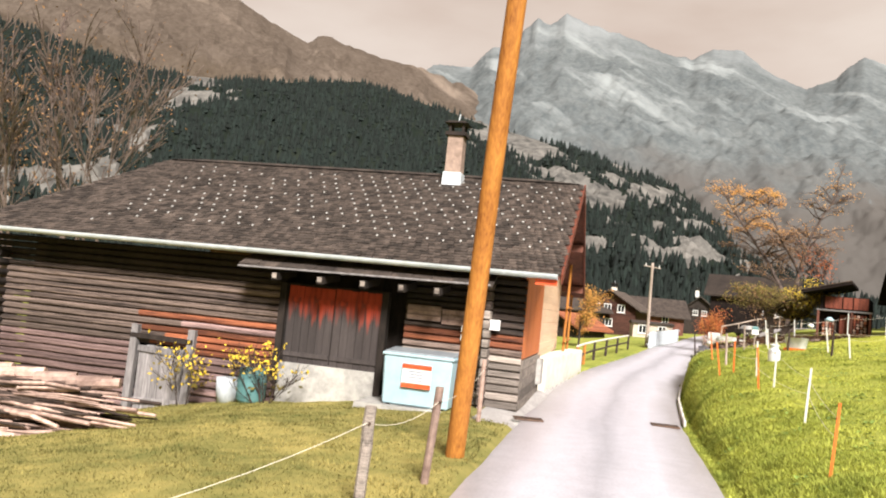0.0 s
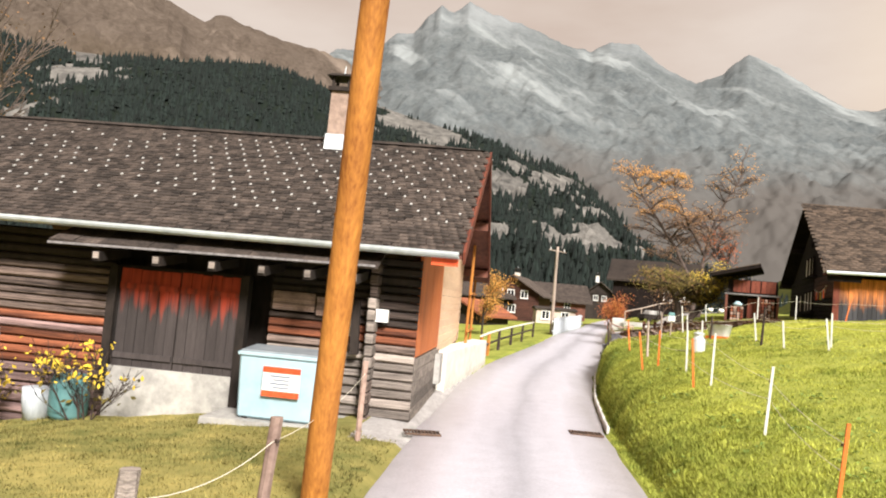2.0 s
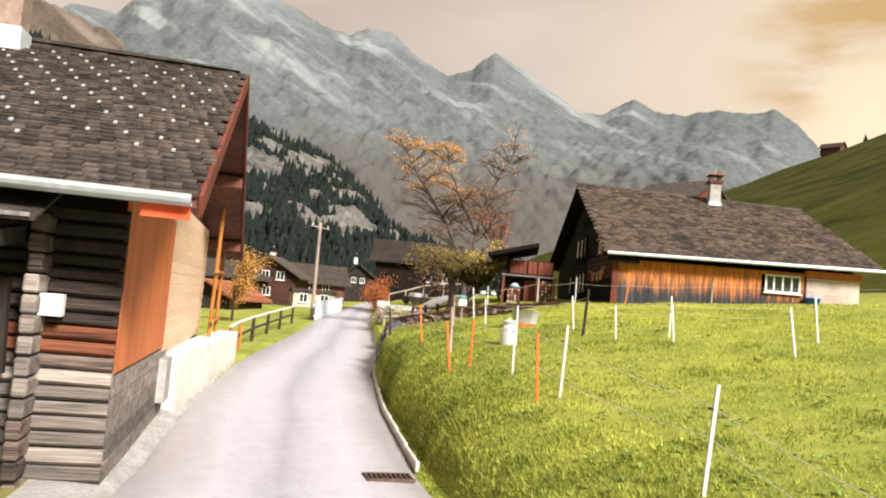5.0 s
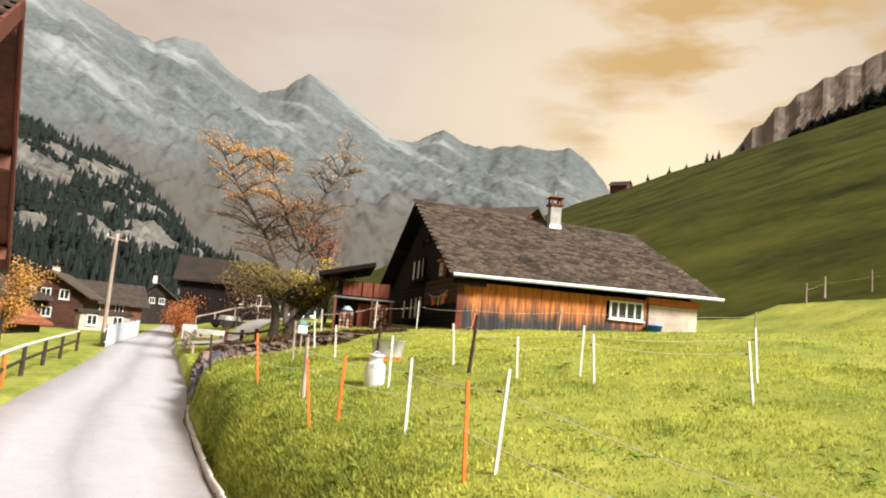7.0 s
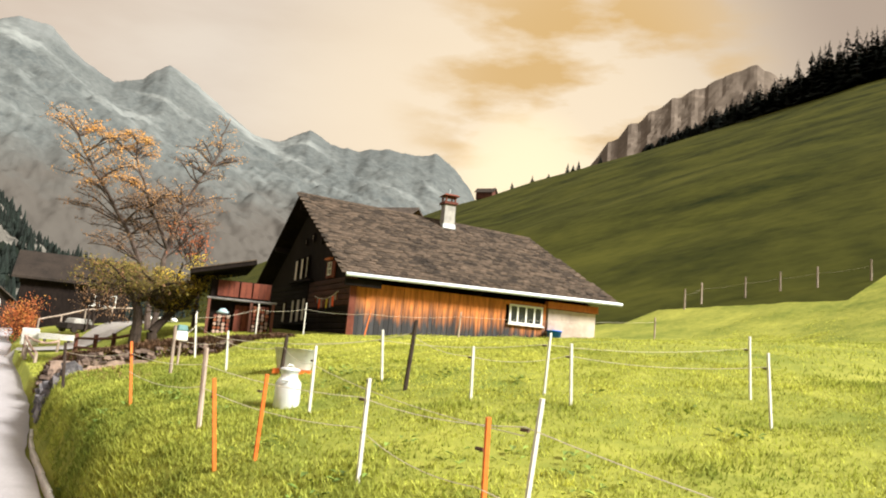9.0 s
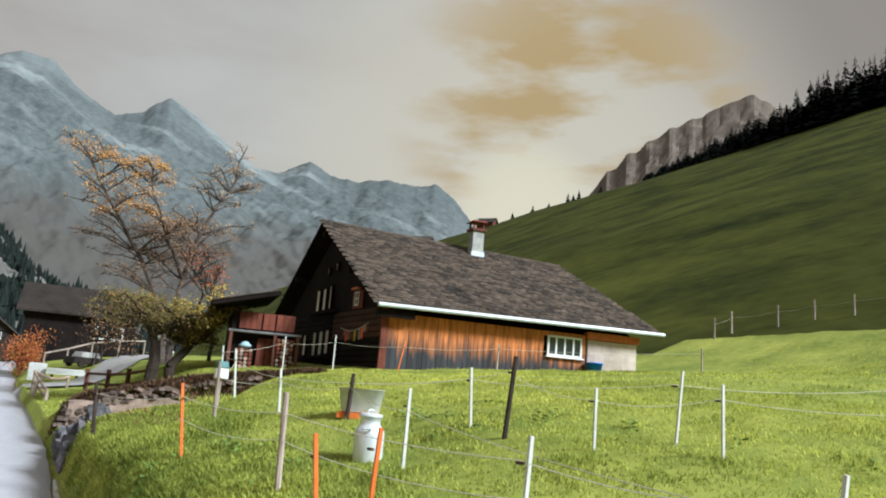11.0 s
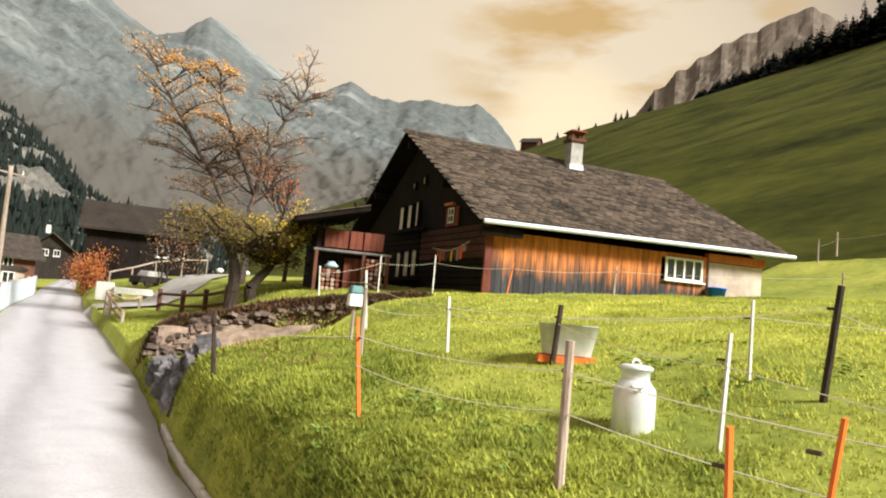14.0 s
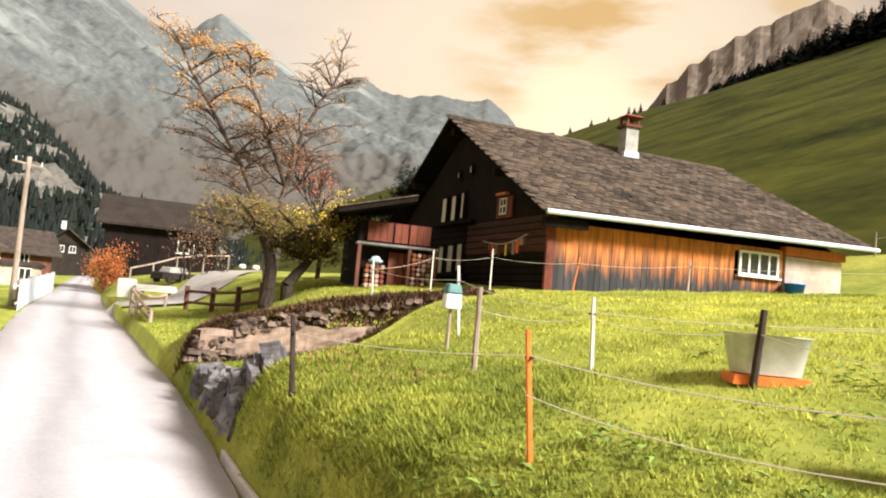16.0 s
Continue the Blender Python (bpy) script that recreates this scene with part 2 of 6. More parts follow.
M["log_pale"] = material("pale_weathered_log", (0.04, 0.033, 0.03), (0.36, 0.31, 0.27), 11, 0.9, 0.9, (0.22, 4, 7), vary=0.45, spread=(0.34, 0.66))
M["log_red"] = material("rust_brown_log", (0.05, 0.018, 0.012), (0.36, 0.12, 0.055), 9, 0.85, 0.6, (0.25, 4, 6), vary=0.45)
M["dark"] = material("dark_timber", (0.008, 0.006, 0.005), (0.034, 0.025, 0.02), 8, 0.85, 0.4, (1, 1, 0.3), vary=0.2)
M["brown"] = material("brown_timber", (0.06, 0.025, 0.018), (0.16, 0.06, 0.04), 8, 0.8, 0.4, (1, 1, 0.3), vary=0.2)
M["shingle"] = material("wooden_shingle", (0.010, 0.008, 0.007), (0.098, 0.076, 0.063), 22, 0.85, 0.5, vary=0.5)
M["shingle_b"] = material("brown_shingle", (0.014, 0.011, 0.009), (0.105, 0.076, 0.055), 7, 0.85, 0.5, vary=0.6)
M["dot"] = material("pale_nail_plate", (0.36, 0.36, 0.35), (0.55, 0.55, 0.53), 20, 0.5, 0)
M["zinc"] = material("zinc_gutter", (0.40, 0.45, 0.48), (0.64, 0.69, 0.72), 6, 0.45, 0.1, metal=0.15)
M["orange_board"] = material("orange_larch_board", (0.40, 0.10, 0.025), (0.62, 0.20, 0.06), 9, 0.6, 0.3, (4, 4, 0.4), vary=0.08)
M["cream_board"] = material("fresh_spruce_board", (0.60, 0.40, 0.26), (0.80, 0.60, 0.42), 7, 0.65, 0.3, (4, 0.4, 4), vary=0.08)
M["pole"] = material("orange_pine_pole", (0.20, 0.065, 0.012), (0.52, 0.22, 0.045), 7, 0.7, 0.4, (5, 5, 0.35))
M["post"] = material("grey_split_post", (0.20, 0.15, 0.12), (0.48, 0.40, 0.34), 10, 0.85, 0.5, (5, 5, 0.5), vary=0.2)
M["wpost"] = material("white_fence_post", (0.50, 0.50, 0.46), (0.66, 0.66, 0.62), 12, 0.55, 0)
M["opost"] = material("orange_fence_post", (0.55, 0.12, 0.02), (0.75, 0.20, 0.04), 12, 0.55, 0)
M["wire"] = material("fence_wire", (0.55, 0.52, 0.42), (0.7, 0.66, 0.55), 30, 0.5, 0)
M["iron"] = material("rusty_iron", (0.05, 0.04, 0.035), (0.16, 0.10, 0.07), 12, 0.7, 0.2, metal=0.4)
M["binblue"] = material("pale_blue_plastic", (0.30, 0.44, 0.50), (0.40, 0.54, 0.60), 3, 0.45, 0.05)
M["binlid"] = material("grey_lid", (0.16, 0.19, 0.21), (0.28, 0.31, 0.33), 6, 0.5, 0.05)
M["teal"] = material("teal_plastic", (0.05, 0.14, 0.145), (0.12, 0.25, 0.25), 5, 0.5, 0.05)
M["white"] = material("white_paint", (0.68, 0.68, 0.66), (0.82, 0.82, 0.80), 8, 0.5, 0.05)
M["red"] = material("red_paint", (0.55, 0.06, 0.02), (0.72, 0.12, 0.04), 8, 0.5, 0.05)
M["blue"] = material("blue_plastic", (0.02, 0.15, 0.80), (0.03, 0.22, 0.92), 8, 0.4, 0)
M["ink"] = material("dull_blue_ink", (0.10, 0.15, 0.22), (0.18, 0.23, 0.30), 8, 0.6, 0)
M["milk"] = material("brushed_aluminium", (0.60, 0.64, 0.67), (0.80, 0.83, 0.85), 10, 0.38, 0.1, metal=0.35)
M["tub"] = material("galvanised_steel", (0.42, 0.44, 0.43), (0.66, 0.68, 0.66), 6, 0.45, 0.1, metal=0.3)
M["glass"] = material("dark_window_glass", (0.012, 0.014, 0.016), (0.03, 0.034, 0.038), 2, 0.06, 0, spec=0.8)
M["tan"] = material("tan_stained_concrete", (0.12, 0.085, 0.068), (0.38, 0.28, 0.225), 5, 0.95, 0.4)
M["stone"] = material("field_stone", (0.045, 0.032, 0.027), (0.19, 0.135, 0.11), 6, 0.9, 0.6, vary=0.3)
# dark timber lowered to near black; on chalet gable and soffit this paints shade
M["black"] = material("near_black_timber", (0.004, 0.003, 0.003), (0.020, 0.014, 0.012), 8, 0.85, 0.5, (1, 1, 0.3), vary=0.2, spec=0.1)
M["umber"] = material("dark_umber_log", (0.018, 0.008, 0.006), (0.085, 0.034, 0.022), 9, 0.85, 0.5, (3, 0.5, 4), vary=0.3)
M["pink_render"] = material("pinkish_render", (0.34, 0.27, 0.23), (0.60, 0.51, 0.44), 3, 0.9, 0.2)
M["maroon"] = material("red_brown_stain", (0.07, 0.016, 0.010), (0.20, 0.055, 0.03), 8, 0.75, 0.4, (1, 1, 0.4), vary=0.25)
M["cream"] = material("cream_curtain", (0.56, 0.52, 0.40), (0.76, 0.72, 0.60), 10, 0.9, 0.1)
M["cloth_yellow"] = material("yellow_cloth", (0.60, 0.45, 0.05), (0.75, 0.6, 0.12), 9, 0.9, 0.1)
M["pale_board"] = material("bluish_white_board", (0.42, 0.47, 0.52), (0.62, 0.67, 0.71), 8, 0.8, 0.2, (4, 4, 0.5), vary=0.12)
M["rock"] = material("dark_slate_rock", (0.035, 0.034, 0.04), (0.22, 0.21, 0.225), 5, 0.75, 0.9, (1, 1, 2.5), vary=0.25)
M["bark"] = material("dark_bark", (0.016, 0.011, 0.009), (0.07, 0.05, 0.04), 12, 0.9, 0.6, (3, 3, 0.6))
M["birch"] = material("pale_birch_bark", (0.035, 0.024, 0.02), (0.16, 0.12, 0.10), 10, 0.85, 0.4, (1, 1, 3))
M["leaf_orange"] = material("orange_leaf", (0.36, 0.15, 0.035), (0.58, 0.31, 0.07), 2, 0.7, 0, vary=0.35)
M["leaf_yellow"] = material("yellow_leaf", (0.36, 0.25, 0.02), (0.70, 0.50, 0.05), 2, 0.7, 0, vary=0.3)
M["leaf_olive"] = material("olive_leaf", (0.055, 0.05, 0.012), (0.20, 0.15, 0.03), 2, 0.75, 0, vary=0.4)
M["leaf_red"] = material("rust_leaf", (0.22, 0.05, 0.018), (0.40, 0.12, 0.03), 2, 0.75, 0, vary=0.35)
M["fir"] = material("fir_needle", (0.004, 0.008, 0.007), (0.011, 0.018, 0.014), 2, 0.9, 0, vary=0.4)
M["turf"] = material("hanging_brown_turf", (0.045, 0.024, 0.016), (0.19, 0.11, 0.06), 4, 0.95, 0, vary=0.5)
M["brush"] = material("dry_brown_grass", (0.10, 0.05, 0.025), (0.26, 0.15, 0.07), 4, 0.9, 0, vary=0.4)
M["wood_end"] = material("cut_branch_wood", (0.17, 0.11, 0.09), (0.50, 0.36, 0.30), 8, 0.85, 0.4, vary=0.35)
M["barn_door"] = weathered("rain_worn_door", (0.40, 0.055, 0.025), (0.036, 0.030, 0.029), 0.95, 1.38, ragged=0.26, vary=0.25)
M["grey_door"] = material("silver_grey_board", (0.09, 0.085, 0.085), (0.33, 0.31, 0.31), 9, 0.9, 0.5, (6, 6, 0.4), vary=0.25)
M["b_board"] = weathered("sunburnt_cladding", (0.66, 0.23, 0.065), (0.030, 0.030, 0.034), 0.40, 1.10, ragged=0.3, vary=0.3)

# ---- mesh helpers ----
def box(bm, c, s, rz=0.0, taper=1.0, rx=0.0, ry=0.0):
    m = Matrix.Translation(c) @ Euler((rx, ry, rz)).to_matrix().to_4x4()
    v = []
    for z in (-1, 1):
        k = taper if z > 0 else 1.0
        for x, y in ((-1, -1), (1, -1), (1, 1), (-1, 1)):
            v.append(bm.verts.new(m @ Vector((x * s[0] / 2 * k, y * s[1] / 2 * k, z * s[2] / 2))))
    for f in ((3, 2, 1, 0), (4, 5, 6, 7), (0, 1, 5, 4), (1, 2, 6, 5), (2, 3, 7, 6), (3, 0, 4, 7)):
        bm.faces.new([v[i] for i in f])


def tube(bm, a, b, ra, rb, n=6, caps=True, wobble=0.0):
    a, b = Vector(a), Vector(b)
    q = (b - a).to_track_quat("Z", "Y")
    rings = []
    for p, r in ((a, ra), (b, rb)):
        rings.append([bm.verts.new(p + q @ Vector((math.cos(math.tau * i / n) * r * (1 + random.uniform(-wobble, wobble)), math.sin(math.tau * i / n) * r * (1 + random.uniform(-wobble, wobble)), 0))) for i in range(n)])
    for i in range(n):
        bm.faces.new((rings[0][i], rings[0][(i + 1) % n], rings[1][(i + 1) % n], rings[1][i]))
    if caps:
        bm.faces.new(rings[0][::-1]), bm.faces.new(rings[1])


def lathe(bm, profile, n=24):
    rings = [[bm.verts.new((r * math.cos(math.tau * i / n), r * math.sin(math.tau * i / n), z)) for i in range(n)] for r, z in profile]
    for lo, hi in zip(rings, rings[1:]):
        for i in range(n):
            bm.faces.new((lo[i], lo[(i + 1) % n], hi[(i + 1) % n], hi[i]))
    bm.faces.new(rings[0][::-1]), bm.faces.new(rings[-1])


def boulder(bm, c, s, rough=0.25):
    got = bmesh.ops.create_icosphere(bm, subdivisions=2, radius=0.5)["verts"]
    seed = Vector((random.uniform(0, 90), random.uniform(0, 90), 0))
    for v in got:
        k = 1 + rough * noise.noise(v.co * 3 + seed) * 2
        v.co = Vector((v.co.x * s[0] * k, v.co.y * s[1] * k, v.co.z * s[2] * k)) + Vector(c)


def mesh_of(name, bm, mat, flat=True):
    me = bpy.data.meshes.new(name)
    bm.to_mesh(me), bm.free()
    me.materials.append(mat)
    if not flat:
        me.polygons.foreach_set("use_smooth", [True] * len(me.polygons))
    return me


def part(name, bm, mat, parent, label="", flat=True, bevel=0.0):
    if bevel:
        bmesh.ops.bevel(bm, geom=list(bm.edges), offset=bevel, segments=1, affect="EDGES")
    ob = new(name, mesh_of(name, bm, mat, flat))
    ob.parent = parent
    return tagged(ob, label)


def thing(name, label, category, at=(0, 0, 0), rz=0.0, group="", kind=""):
    ob = new(name)
    ob.matrix_basis = pose(*at, 0, 0, rz)
    return tagged(ob, label, category, group, kind)


def solid(name, bm, mat, label="", category="", at=None, kind="", group="", flat=True):
    ob = new(name, mesh_of(name, bm, mat, flat))
    if at is not None:
        ob.matrix_basis = at
    return tagged(ob, label, category, group, kind)


def sheet(name, verts, faces, mat, smooth=True):
    me = bpy.data.meshes.new(name)
    me.from_pydata(verts, [], faces)
    me.materials.append(mat)
    if smooth:
        me.polygons.foreach_set("use_smooth", [True] * len(me.polygons))
    me.update()
    return new(name, me)


def gz(x, y):
    return float(ground_z(x, y))


def grid_faces(nx, ny):
    i = np.arange((nx - 1) * (ny - 1))
    r, c = i // (nx - 1), i % (nx - 1)
    a = r * nx + c
    return np.stack([a, a + 1, a + nx + 1, a + nx], 1).tolist()



# ---- ground, road, kerb ----
def spaced(near0, near1, step, far0, far1, n):
    mid = np.arange(near0, near1 + step / 2, step)
    k = np.linspace(0, 1, n + 1)[1:] ** 3
    return np.r_[(near0 + (far0 - near0) * k)[::-1], mid, near1 + (far1 - near1) * k]


gx, gy = spaced(-14, 27, 0.28, -2600, 1500, 40), spaced(-6, 56, 0.36, -700, 2600, 42)
# closer columns along both edges of the lane, which they follow
gx = np.unique(np.r_[gx, np.arange(4.4, 6.4, 0.1), np.arange(1.2, 1.8, 0.1)].round(3))
GX, GY = np.meshgrid(gx, gy)
GX = GX + (road_x(GY) - 3.1 + (road_half(GY) - 1.45) * np.clip((GX - 3.1) / 1.45, -1, 1)) * (1 - smooth(6, 60, np.abs(GX - 3.1)))
GZ = ground_z(GX, GY)
lump = np.array([noise.noise(Vector((x * 0.5, y * 0.5, 3))) * 0.07 + noise.noise(Vector((x * 1.7, y * 1.7, 7))) * 0.035 for x, y in zip(GX.ravel(), GY.ravel())]).reshape(GX.shape)
ridge = np.array([noise.noise(Vector((x * 0.016, y * 0.03, 11))) * 2.2 + noise.noise(Vector((x * 0.06, y * 0.09, 5))) * 0.7 for x, y in zip(GX.ravel(), GY.ravel())]).reshape(GX.shape)
U = 0.985 * GX - 0.174 * GY - 21
dist_road = np.abs(GX - road_x(GY)) - road_half(GY)
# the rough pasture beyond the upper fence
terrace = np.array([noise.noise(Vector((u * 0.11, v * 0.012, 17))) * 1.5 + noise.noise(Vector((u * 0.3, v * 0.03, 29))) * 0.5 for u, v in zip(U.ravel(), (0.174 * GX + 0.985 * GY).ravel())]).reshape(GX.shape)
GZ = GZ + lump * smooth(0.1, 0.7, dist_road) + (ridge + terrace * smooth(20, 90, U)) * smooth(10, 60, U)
ground = sheet("ground", np.stack([GX, GY, GZ], -1).reshape(-1, 3).tolist(), grid_faces(len(gx), len(gy)), M["grass"])
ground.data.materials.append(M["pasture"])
ground.data.materials.append(M["gravel"])
ground.data.materials.append(M["lawn_ground"])
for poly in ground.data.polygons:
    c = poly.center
    # hillside faces take the olive grass with shade in its colour
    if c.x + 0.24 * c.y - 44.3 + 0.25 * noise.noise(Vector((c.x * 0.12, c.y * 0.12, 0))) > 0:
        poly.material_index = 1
    elif 0.9 < c.x < 1.95 and 14.3 < c.y < 27.5:
        poly.material_index = 2
    elif c.x < 1.9 and c.y < 26:
        poly.material_index = 3
tagged(ground, "green and yellow autumn meadow rising to a hillside", "ground", kind="structure")

ry = np.r_[np.arange(-40, 60, 0.5), np.arange(60, 131, 2)]
rv, across = [], np.linspace(-1, 1, 9)
for y in ry:
    wob = 0.05 * noise.noise(Vector((y * 0.8, 2, 0)))
    rv += [(float(road_x(y) + (road_half(y) + wob) * a), float(y), float(road_z(y) + 0.012 - 0.03 * a * a)) for a in across]
road = tagged(sheet("road", rv, grid_faces(9, len(ry)), M["asphalt"]), "narrow pale worn asphalt lane", "road", kind="structure")
road.data.attributes.new("across", "FLOAT", "POINT").data.foreach_set("value", [float(0.5 + 0.5 * a) for _ in ry for a in across])

kerb = thing("kerb", "pale stone edging along the lane", "kerb", kind="structure")
y = 16.95
while y < 26.6:
    n = random.uniform(0.85, 1.05)
    x = float(road_x(y) + road_half(y)) + 0.05
    dx = float(road_x(y + n) + road_half(y + n)) + 0.05 - x
    bm = bmesh.new()
    box(bm, (0, 0, 0), (0.05, n - 0.015, 0.13))
    bmesh.ops.bevel(bm, geom=list(bm.edges), offset=0.012, segments=1, affect="EDGES")
    k = part("kerb_stone", bm, M["kerb"], kerb)
    k.matrix_basis = pose(x + dx / 2, y + n / 2, float(road_z(y)) + 0.03, 0, 0, -math.degrees(math.atan2(dx, n)))
    y += n

# drive from the lane up to the dark chalet
dv = []
for i in range(24):
    s = i / 23
    px, py = [float(np.interp(s, (0, 0.15, 0.3, 0.45, 0.7, 1), v)) for v in ((8.0, 9.7, 11.0, 12.0, 14.0, 17.5), (47.2, 47.3, 48.0, 50.5, 55.0, 60.5))]
    turn = float(np.interp(s, (0, 0.15, 0.3, 0.45, 1), (88, 80, 50, 28, 34)))
    for a in (-1, -0.33, 0.33, 1):
        X, Yv = px + 1.35 * a * math.cos(radians(turn)), py - 1.35 * a * math.sin(radians(turn))
        dv.append((X, Yv, gz(X, Yv) + 0.08))
drive = tagged(sheet("driveway", dv, grid_faces(4, 24), M["gravel"]), "pale gravel drive branching from the lane", "driveway", kind="structure")

# concrete apron before the timber barn and the drain grates
bm = bmesh.new()
box(bm, (0.12, 15.27, -0.15), (3.3, 1.15, 0.2), taper=0.985)
apron = solid("pavement", bm, M["concrete"], "grey concrete apron before the barn", "pavement", kind="structure")


def grate(x, y, rz, nx):
    g = thing("drain_grate", "rusty iron drain grate set in the lane", "drain", (x, y, 0.0), rz)
    bm = bmesh.new()
    for i in range(nx + 1):
        box(bm, (i * 0.055 - nx * 0.0275, 0, 0.012), (0.018, 0.26, 0.03))
    part("bars", bm, M["iron"], g)
    bm = bmesh.new()
    for s in (-1, 1):
        box(bm, (0, s * 0.14, 0.012), (nx * 0.055 + 0.04, 0.02, 0.034))
    part("grate_frame", bm, M["iron"], g)


grate(4.25, 16.5, 4, 9)
grate(1.75, 14.95, 12, 9)

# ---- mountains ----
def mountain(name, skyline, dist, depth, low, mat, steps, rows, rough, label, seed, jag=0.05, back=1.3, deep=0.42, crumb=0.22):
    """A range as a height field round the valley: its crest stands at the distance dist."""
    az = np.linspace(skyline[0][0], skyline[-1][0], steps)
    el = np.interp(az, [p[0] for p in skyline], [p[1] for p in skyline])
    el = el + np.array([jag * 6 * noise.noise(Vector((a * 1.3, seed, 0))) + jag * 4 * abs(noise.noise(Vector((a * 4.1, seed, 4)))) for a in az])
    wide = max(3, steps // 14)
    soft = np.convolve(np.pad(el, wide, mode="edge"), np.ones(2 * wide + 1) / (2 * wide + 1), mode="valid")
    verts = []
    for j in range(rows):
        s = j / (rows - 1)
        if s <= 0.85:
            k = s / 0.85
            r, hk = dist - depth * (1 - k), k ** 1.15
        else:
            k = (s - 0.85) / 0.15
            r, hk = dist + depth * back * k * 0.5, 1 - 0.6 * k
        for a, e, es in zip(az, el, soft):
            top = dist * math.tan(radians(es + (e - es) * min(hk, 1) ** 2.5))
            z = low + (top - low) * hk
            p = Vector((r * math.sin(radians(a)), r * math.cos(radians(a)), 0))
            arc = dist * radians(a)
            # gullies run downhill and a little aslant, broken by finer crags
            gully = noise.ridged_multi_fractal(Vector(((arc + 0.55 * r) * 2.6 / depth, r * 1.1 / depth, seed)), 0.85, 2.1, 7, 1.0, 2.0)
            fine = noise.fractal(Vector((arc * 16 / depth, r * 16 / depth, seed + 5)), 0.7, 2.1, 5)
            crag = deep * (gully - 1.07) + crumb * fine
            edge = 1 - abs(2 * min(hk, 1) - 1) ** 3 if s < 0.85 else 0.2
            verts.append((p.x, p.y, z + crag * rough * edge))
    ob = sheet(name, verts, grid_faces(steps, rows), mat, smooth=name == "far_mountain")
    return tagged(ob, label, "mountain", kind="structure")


def mountain_material(name, rock_a, rock_b, cover, cover_at, snow, snow_at, cliff=0.0, haze=(0, 0, 0), scale=0.01):
    """Rock with scree bands, growth on the gentler ground below, snow above; all by height and steepness of the object itself."""
    m = material(name, rock_a, rock_b, scale * 14, 0.95, 0.0, (1, 1, 0.6), big=0.5, spec=0.05)
    t = m.node_tree
    b = t.nodes["Principled BSDF"]
    rock = b.inputs["Base Color"].links[0].from_socket
    co, geo = t.nodes.new("ShaderNodeTexCoord"), t.nodes.new("ShaderNodeNewGeometry")
    sep, sepn = t.nodes.new("ShaderNodeSeparateXYZ"), t.nodes.new("ShaderNodeSeparateXYZ")
    t.links.new(co.outputs["Object"], sep.inputs[0]), t.links.new(geo.outputs["True Normal"], sepn.inputs[0])
    n = t.nodes.new("ShaderNodeTexNoise")
    n.inputs["Scale"].default_value, n.inputs["Detail"].default_value, n.inputs["Roughness"].default_value = scale, 8, 0.62
    t.links.new(co.outputs["Object"], n.inputs["Vector"])
    col = rock
    for colour, at, sign in ((cover, cover_at, -1), (snow, snow_at, 1)):
        if colour is None:
            continue
        mad, rng, mix = t.nodes.new("ShaderNodeMath"), t.nodes.new("ShaderNodeMapRange"), t.nodes.new("ShaderNodeMixRGB")
        mad.operation = "MULTIPLY_ADD"
        mad.inputs[1].default_value = at[2]
        t.links.new(n.outputs["Fac"], mad.inputs[0]), t.links.new(sep.outputs[2], mad.inputs[2])
        rng.inputs["From Min"].default_value, rng.inputs["From Max"].default_value = at[0] + at[2] * 0.5, at[1] + at[2] * 0.5
        rng.inputs["To Min"].default_value, rng.inputs["To Max"].default_value = (0, 1) if sign > 0 else (1, 0)
        t.links.new(mad.outputs[0], rng.inputs["Value"])
        fac = rng.outputs[0]
        slope = t.nodes.new("ShaderNodeMapRange")
        slope.inputs["From Min"].default_value, slope.inputs["From Max"].default_value = at[3], at[3] + 0.12
        t.links.new(sepn.outputs[2], slope.inputs["Value"])
        mul = t.nodes.new("ShaderNodeMath")
        mul.operation = "MULTIPLY"
        t.links.new(fac, mul.inputs[0]), t.links.new(slope.outputs[0], mul.inputs[1])
        t.links.new(mul.outputs[0], mix.inputs[0]), t.links.new(col, mix.inputs[1])
        mix.inputs[2].default_value = (*colour, 1)
        col = mix.outputs[0]
    # pale scree and ledges slanting down the face
    mp, st, rng, hi, mul, mix = [t.nodes.new("ShaderNode" + k) for k in ("Mapping", "TexNoise", "MapRange", "MapRange", "Math", "MixRGB")]
    mp.vector_type = "TEXTURE"
    mp.inputs["Rotation"].default_value, mp.inputs["Scale"].default_value = (0, 0.72, 0), (5, 2.5, 0.8)
    st.inputs["Scale"].default_value, st.inputs["Detail"].default_value, st.inputs["Roughness"].default_value = scale * 1.6, 7, 0.6
    t.links.new(co.outputs["Object"], mp.inputs["Vector"]), t.links.new(mp.outputs[0], st.inputs["Vector"]), t.links.new(st.outputs["Fac"], rng.inputs["Value"])
    rng.inputs["From Min"].default_value, rng.inputs["From Max"].default_value, rng.inputs["To Max"].default_value = 0.54, 0.66, 0.75
    hi.inputs["From Min"].default_value, hi.inputs["From Max"].default_value = 250, 600
    t.links.new(sep.outputs[2], hi.inputs["Value"])
    mul.operation = "MULTIPLY"
    t.links.new(rng.outputs[0], mul.inputs[0]), t.links.new(hi.outputs[0], mul.inputs[1]), t.links.new(mul.outputs[0], mix.inputs[0]), t.links.new(col, mix.inputs[1])
    mix.inputs[2].default_value = (*[c * 1.9 for c in rock_b], 1)
    t.links.new(mix.outputs[0], b.inputs["Base Color"])
    return m


